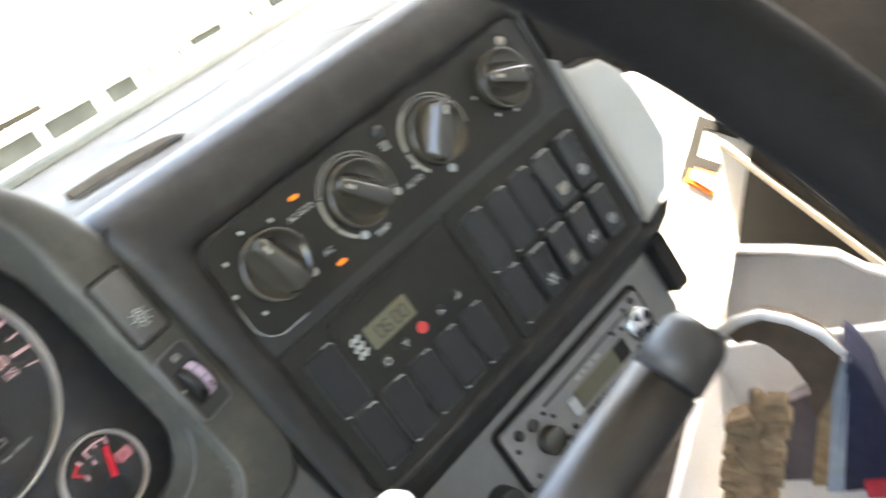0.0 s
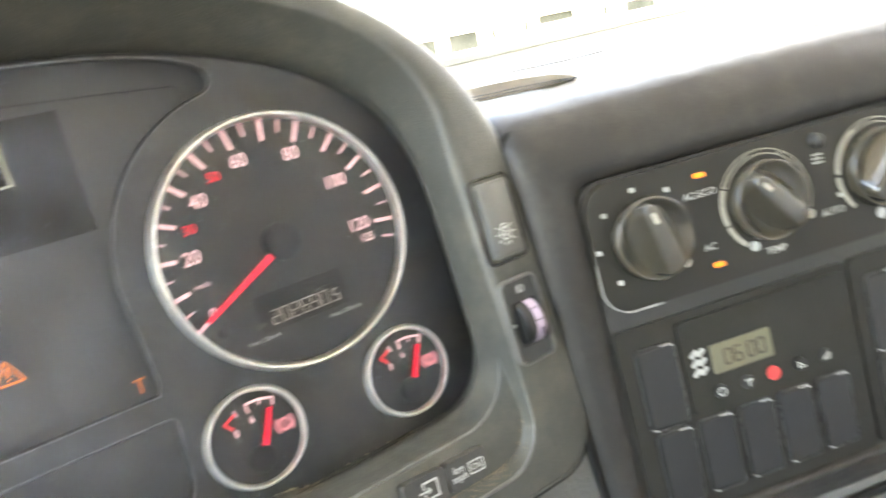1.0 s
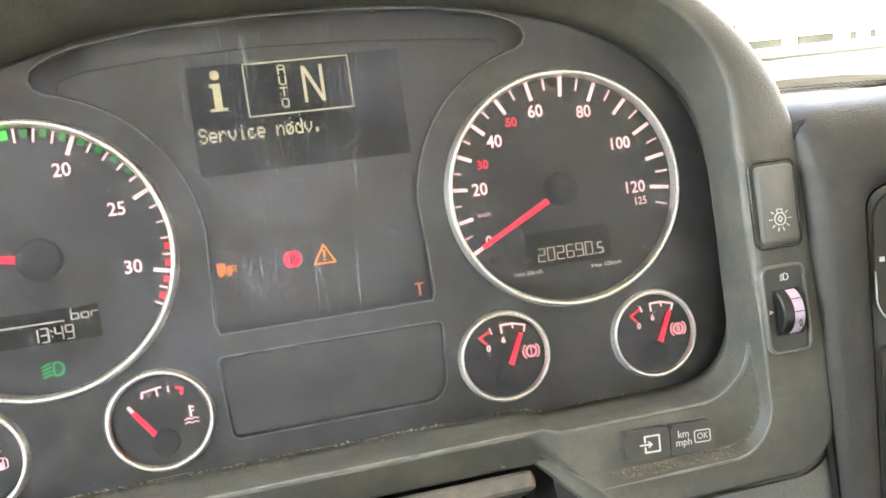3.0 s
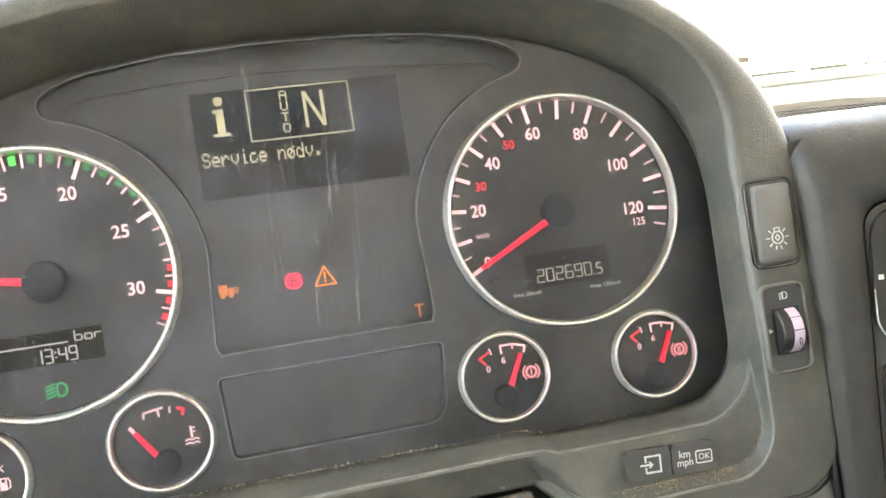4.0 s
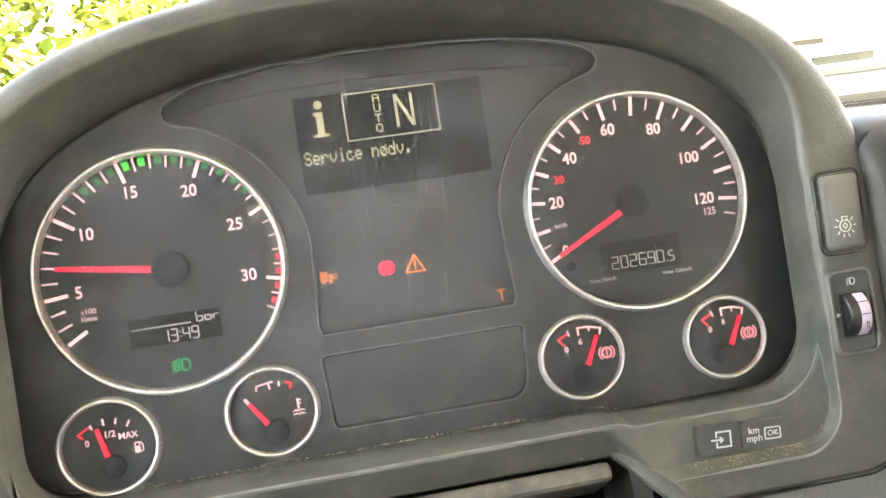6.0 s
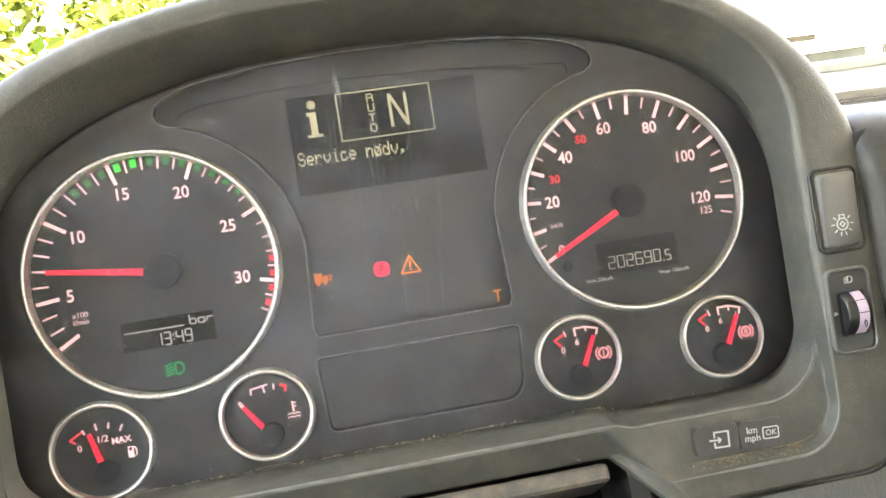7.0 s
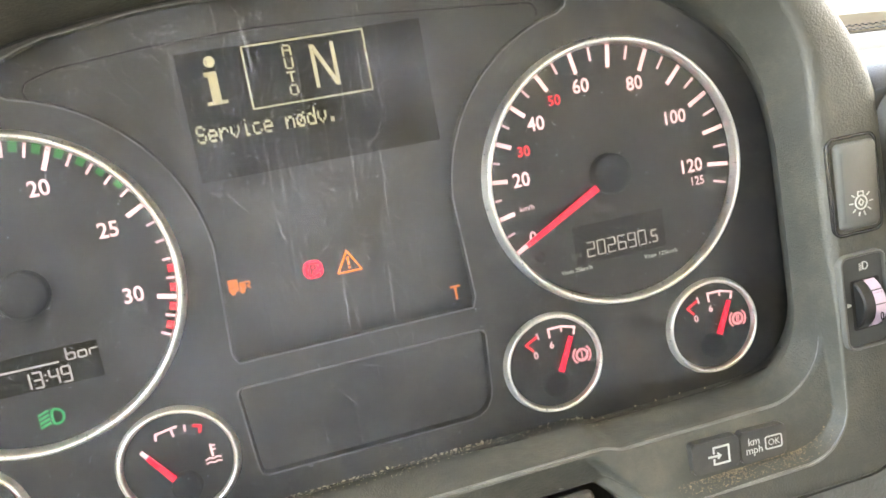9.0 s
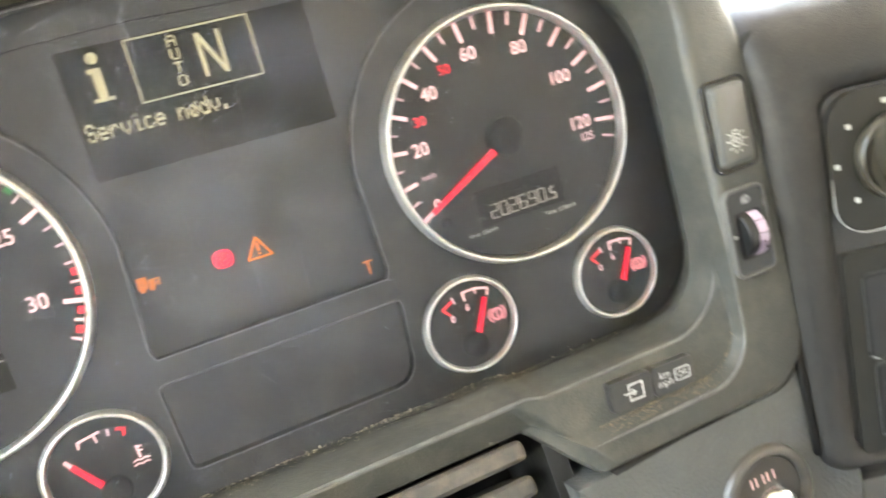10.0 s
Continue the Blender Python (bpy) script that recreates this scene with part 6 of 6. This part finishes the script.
for k in range(20):
    p = stick[0].lerp(stick[1], 0.06 + 0.046 * k)
    side = 1 if k % 2 else -1
    part("tuft", box((p.x - 0.006, p.y + side * (0.020 + random.uniform(0, 0.006)), p.z + random.uniform(-0.005, 0.005)), (0.026, 0.020 + random.uniform(0, 0.012), 0.008 + random.uniform(0, 0.008)), 0.003, 2, Matrix.Rotation(random.uniform(-0.5, 0.5), 3, "X")), WOOD, brush)


# ------------------------------------------------------------------ outside: trees and a far yard building
def leaf_material():
    m = bpy.data.materials.new("leaves")
    m.use_nodes = True
    nt = m.node_tree
    nt.nodes.remove(nt.nodes["Principled BSDF"])
    geo, ramp = nt.nodes.new("ShaderNodeNewGeometry"), nt.nodes.new("ShaderNodeValToRGB")
    ramp.color_ramp.elements[0].color = (0.028, 0.050, 0.010, 1)
    ramp.color_ramp.elements[1].color = (0.100, 0.108, 0.026, 1)
    nt.links.new(geo.outputs["Random Per Island"], ramp.inputs[0])
    d, t, mx = nt.nodes.new("ShaderNodeBsdfDiffuse"), nt.nodes.new("ShaderNodeBsdfTranslucent"), nt.nodes.new("ShaderNodeMixShader")
    mx.inputs[0].default_value = 0.5
    nt.links.new(ramp.outputs[0], d.inputs[0])
    nt.links.new(ramp.outputs[0], t.inputs[0])
    nt.links.new(d.outputs[0], mx.inputs[1])
    nt.links.new(t.outputs[0], mx.inputs[2])
    nt.links.new(mx.outputs[0], nt.nodes["Material Output"].inputs[0])
    return m


LEAVES = leaf_material()
BARK = mat("bark", (0.12, 0.09, 0.06), 0.9, var=0.4, scale=8, bump=0.8, bscale=40)


def tree(x, y, h, spread, seed, leaves=1500):
    rnd = random.Random(seed)
    t = thing("tree", pose(x, y, 0), "leafy deciduous tree with bright sunlit foliage", "tree", "trees beside the yard")
    part("trunk", tube([(0, 0, 0), (0.08, 0.03, h * 0.3), (0.02, -0.05, h * 0.6), (0.1, 0.0, h * 0.9)], [0.16, 0.13, 0.08, 0.03], 10), BARK, t, smooth=True)
    tips = []
    for k in range(16):
        a, z0 = rnd.uniform(0, 6.28), rnd.uniform(0.22, 0.8) * h
        r = spread * rnd.uniform(0.5, 1.0) * (1.1 - 0.5 * z0 / h)
        p0, p2 = Vector((0.05, 0, z0)), Vector((r * math.cos(a), r * math.sin(a), z0 + rnd.uniform(0.1, 0.28) * h))
        p1 = p0.lerp(p2, 0.5) + Vector((0, 0, 0.1))
        part("limb", tube([p0, p1, p2], [0.05, 0.03, 0.012], 7), BARK, t, smooth=True)
        tips += [p1, p2, p0.lerp(p2, 0.75), p2 + Vector((rnd.uniform(-0.4, 0.4), rnd.uniform(-0.4, 0.4), rnd.uniform(-0.3, 0.3)))]
    verts, faces = [], []
    for k in range(leaves):
        c = rnd.choice(tips) + Vector((rnd.gauss(0, 0.28), rnd.gauss(0, 0.28), rnd.gauss(0, 0.22)))
        m = Euler((rnd.uniform(-1, 1), rnd.uniform(-1, 1), rnd.uniform(0, 6.28))).to_matrix()
        s = rnd.uniform(0.05, 0.11)
        n = len(verts)
        verts += [c + m @ Vector(q) * s for q in ((-1, 0, 0), (-0.2, 0.5, 0.08), (1, 0, -0.1), (-0.2, -0.5, 0.08))]
        faces.append((n, n + 1, n + 2, n + 3))
    me = bpy.data.meshes.new("crown")
    me.from_pydata([tuple(v) for v in verts], [], faces)
    me.materials.append(LEAVES)
    crown = new("crown", me)
    crown.parent = t
    tagged(crown, kind="stuff")


tree(-2.3, 7.2, 4.6, 1.9, 11, 4200)
tree(-4.4, 9.5, 5.6, 2.3, 12, 4600)
tree(-0.3, 13.0, 4.2, 1.8, 13, 1600)

SHED_WALL = mat("shed_wall", (0.62, 0.62, 0.58), 0.8, var=0.1, scale=0.8)
SHED_DARK = mat("dark_glazing", (0.034, 0.0375, 0.0355), 0.7, var=0.35, scale=0.9, spec=0.0)
shed = thing("yard_building", pose(36, 36, 0, 0, 0, 8), "long low white shed with a row of dark glazed openings", "building")
part("wall", box((0, 0, 1.25), (52, 6, 2.5), 0.05), SHED_WALL, shed)
part("roof", prism([(-26.3, 2.45), (26.3, 2.45), (26.0, 2.62), (-26.0, 2.62)], -3.85, 3.3), SHED_WALL, shed)
for a, b, z0, z1 in ((-23.0, -17.2, 1.50, 2.26), (-16.7, -13.6, 1.48, 2.25), (-12.7, -10.6, 1.50, 2.27), (-9.55, -9.2, 1.75, 2.25), (-8.3, -8.0, 1.72, 2.24), (-6.9, -6.5, 1.74, 2.22), (-5.6, -2.4, 1.95, 2.36), (0.5, 1.1, 1.72, 2.20), (3.0, 6.5, 1.60, 2.20), (9.0, 12.5, 1.62, 2.22)):
    part("window", box(((a + b) / 2, -3.02, (z0 + z1) / 2 - 0.12), (b - a, 0.08, z1 - z0), 0.02), SHED_DARK, shed)
part("gutter_box", box((-14.0, -3.9, 2.56), (0.5, 0.1, 0.10), 0.02), SHED_DARK, shed)
SHELTER_DARK = mat("dark_roofing", (0.0075, 0.0075, 0.0068), 0.8, var=0.3, scale=0.8, spec=0.0)
shelter = thing("far_shelter", pose(19.4, 35, 0, 0, 0, -6), "small dark roofed shelter beyond the yard", "building")
part("roof", prism([(-2.4, 2.72), (2.6, 2.60), (2.6, 2.95), (-1.4, 3.02)], -2, 2), SHELTER_DARK, shelter)
part("post", box((-2.0, 0, 1.35), (0.15, 0.15, 2.7)), SHELTER_DARK, shelter)
part("post", box((2.2, 0, 1.32), (0.15, 0.15, 2.64)), SHELTER_DARK, shelter)
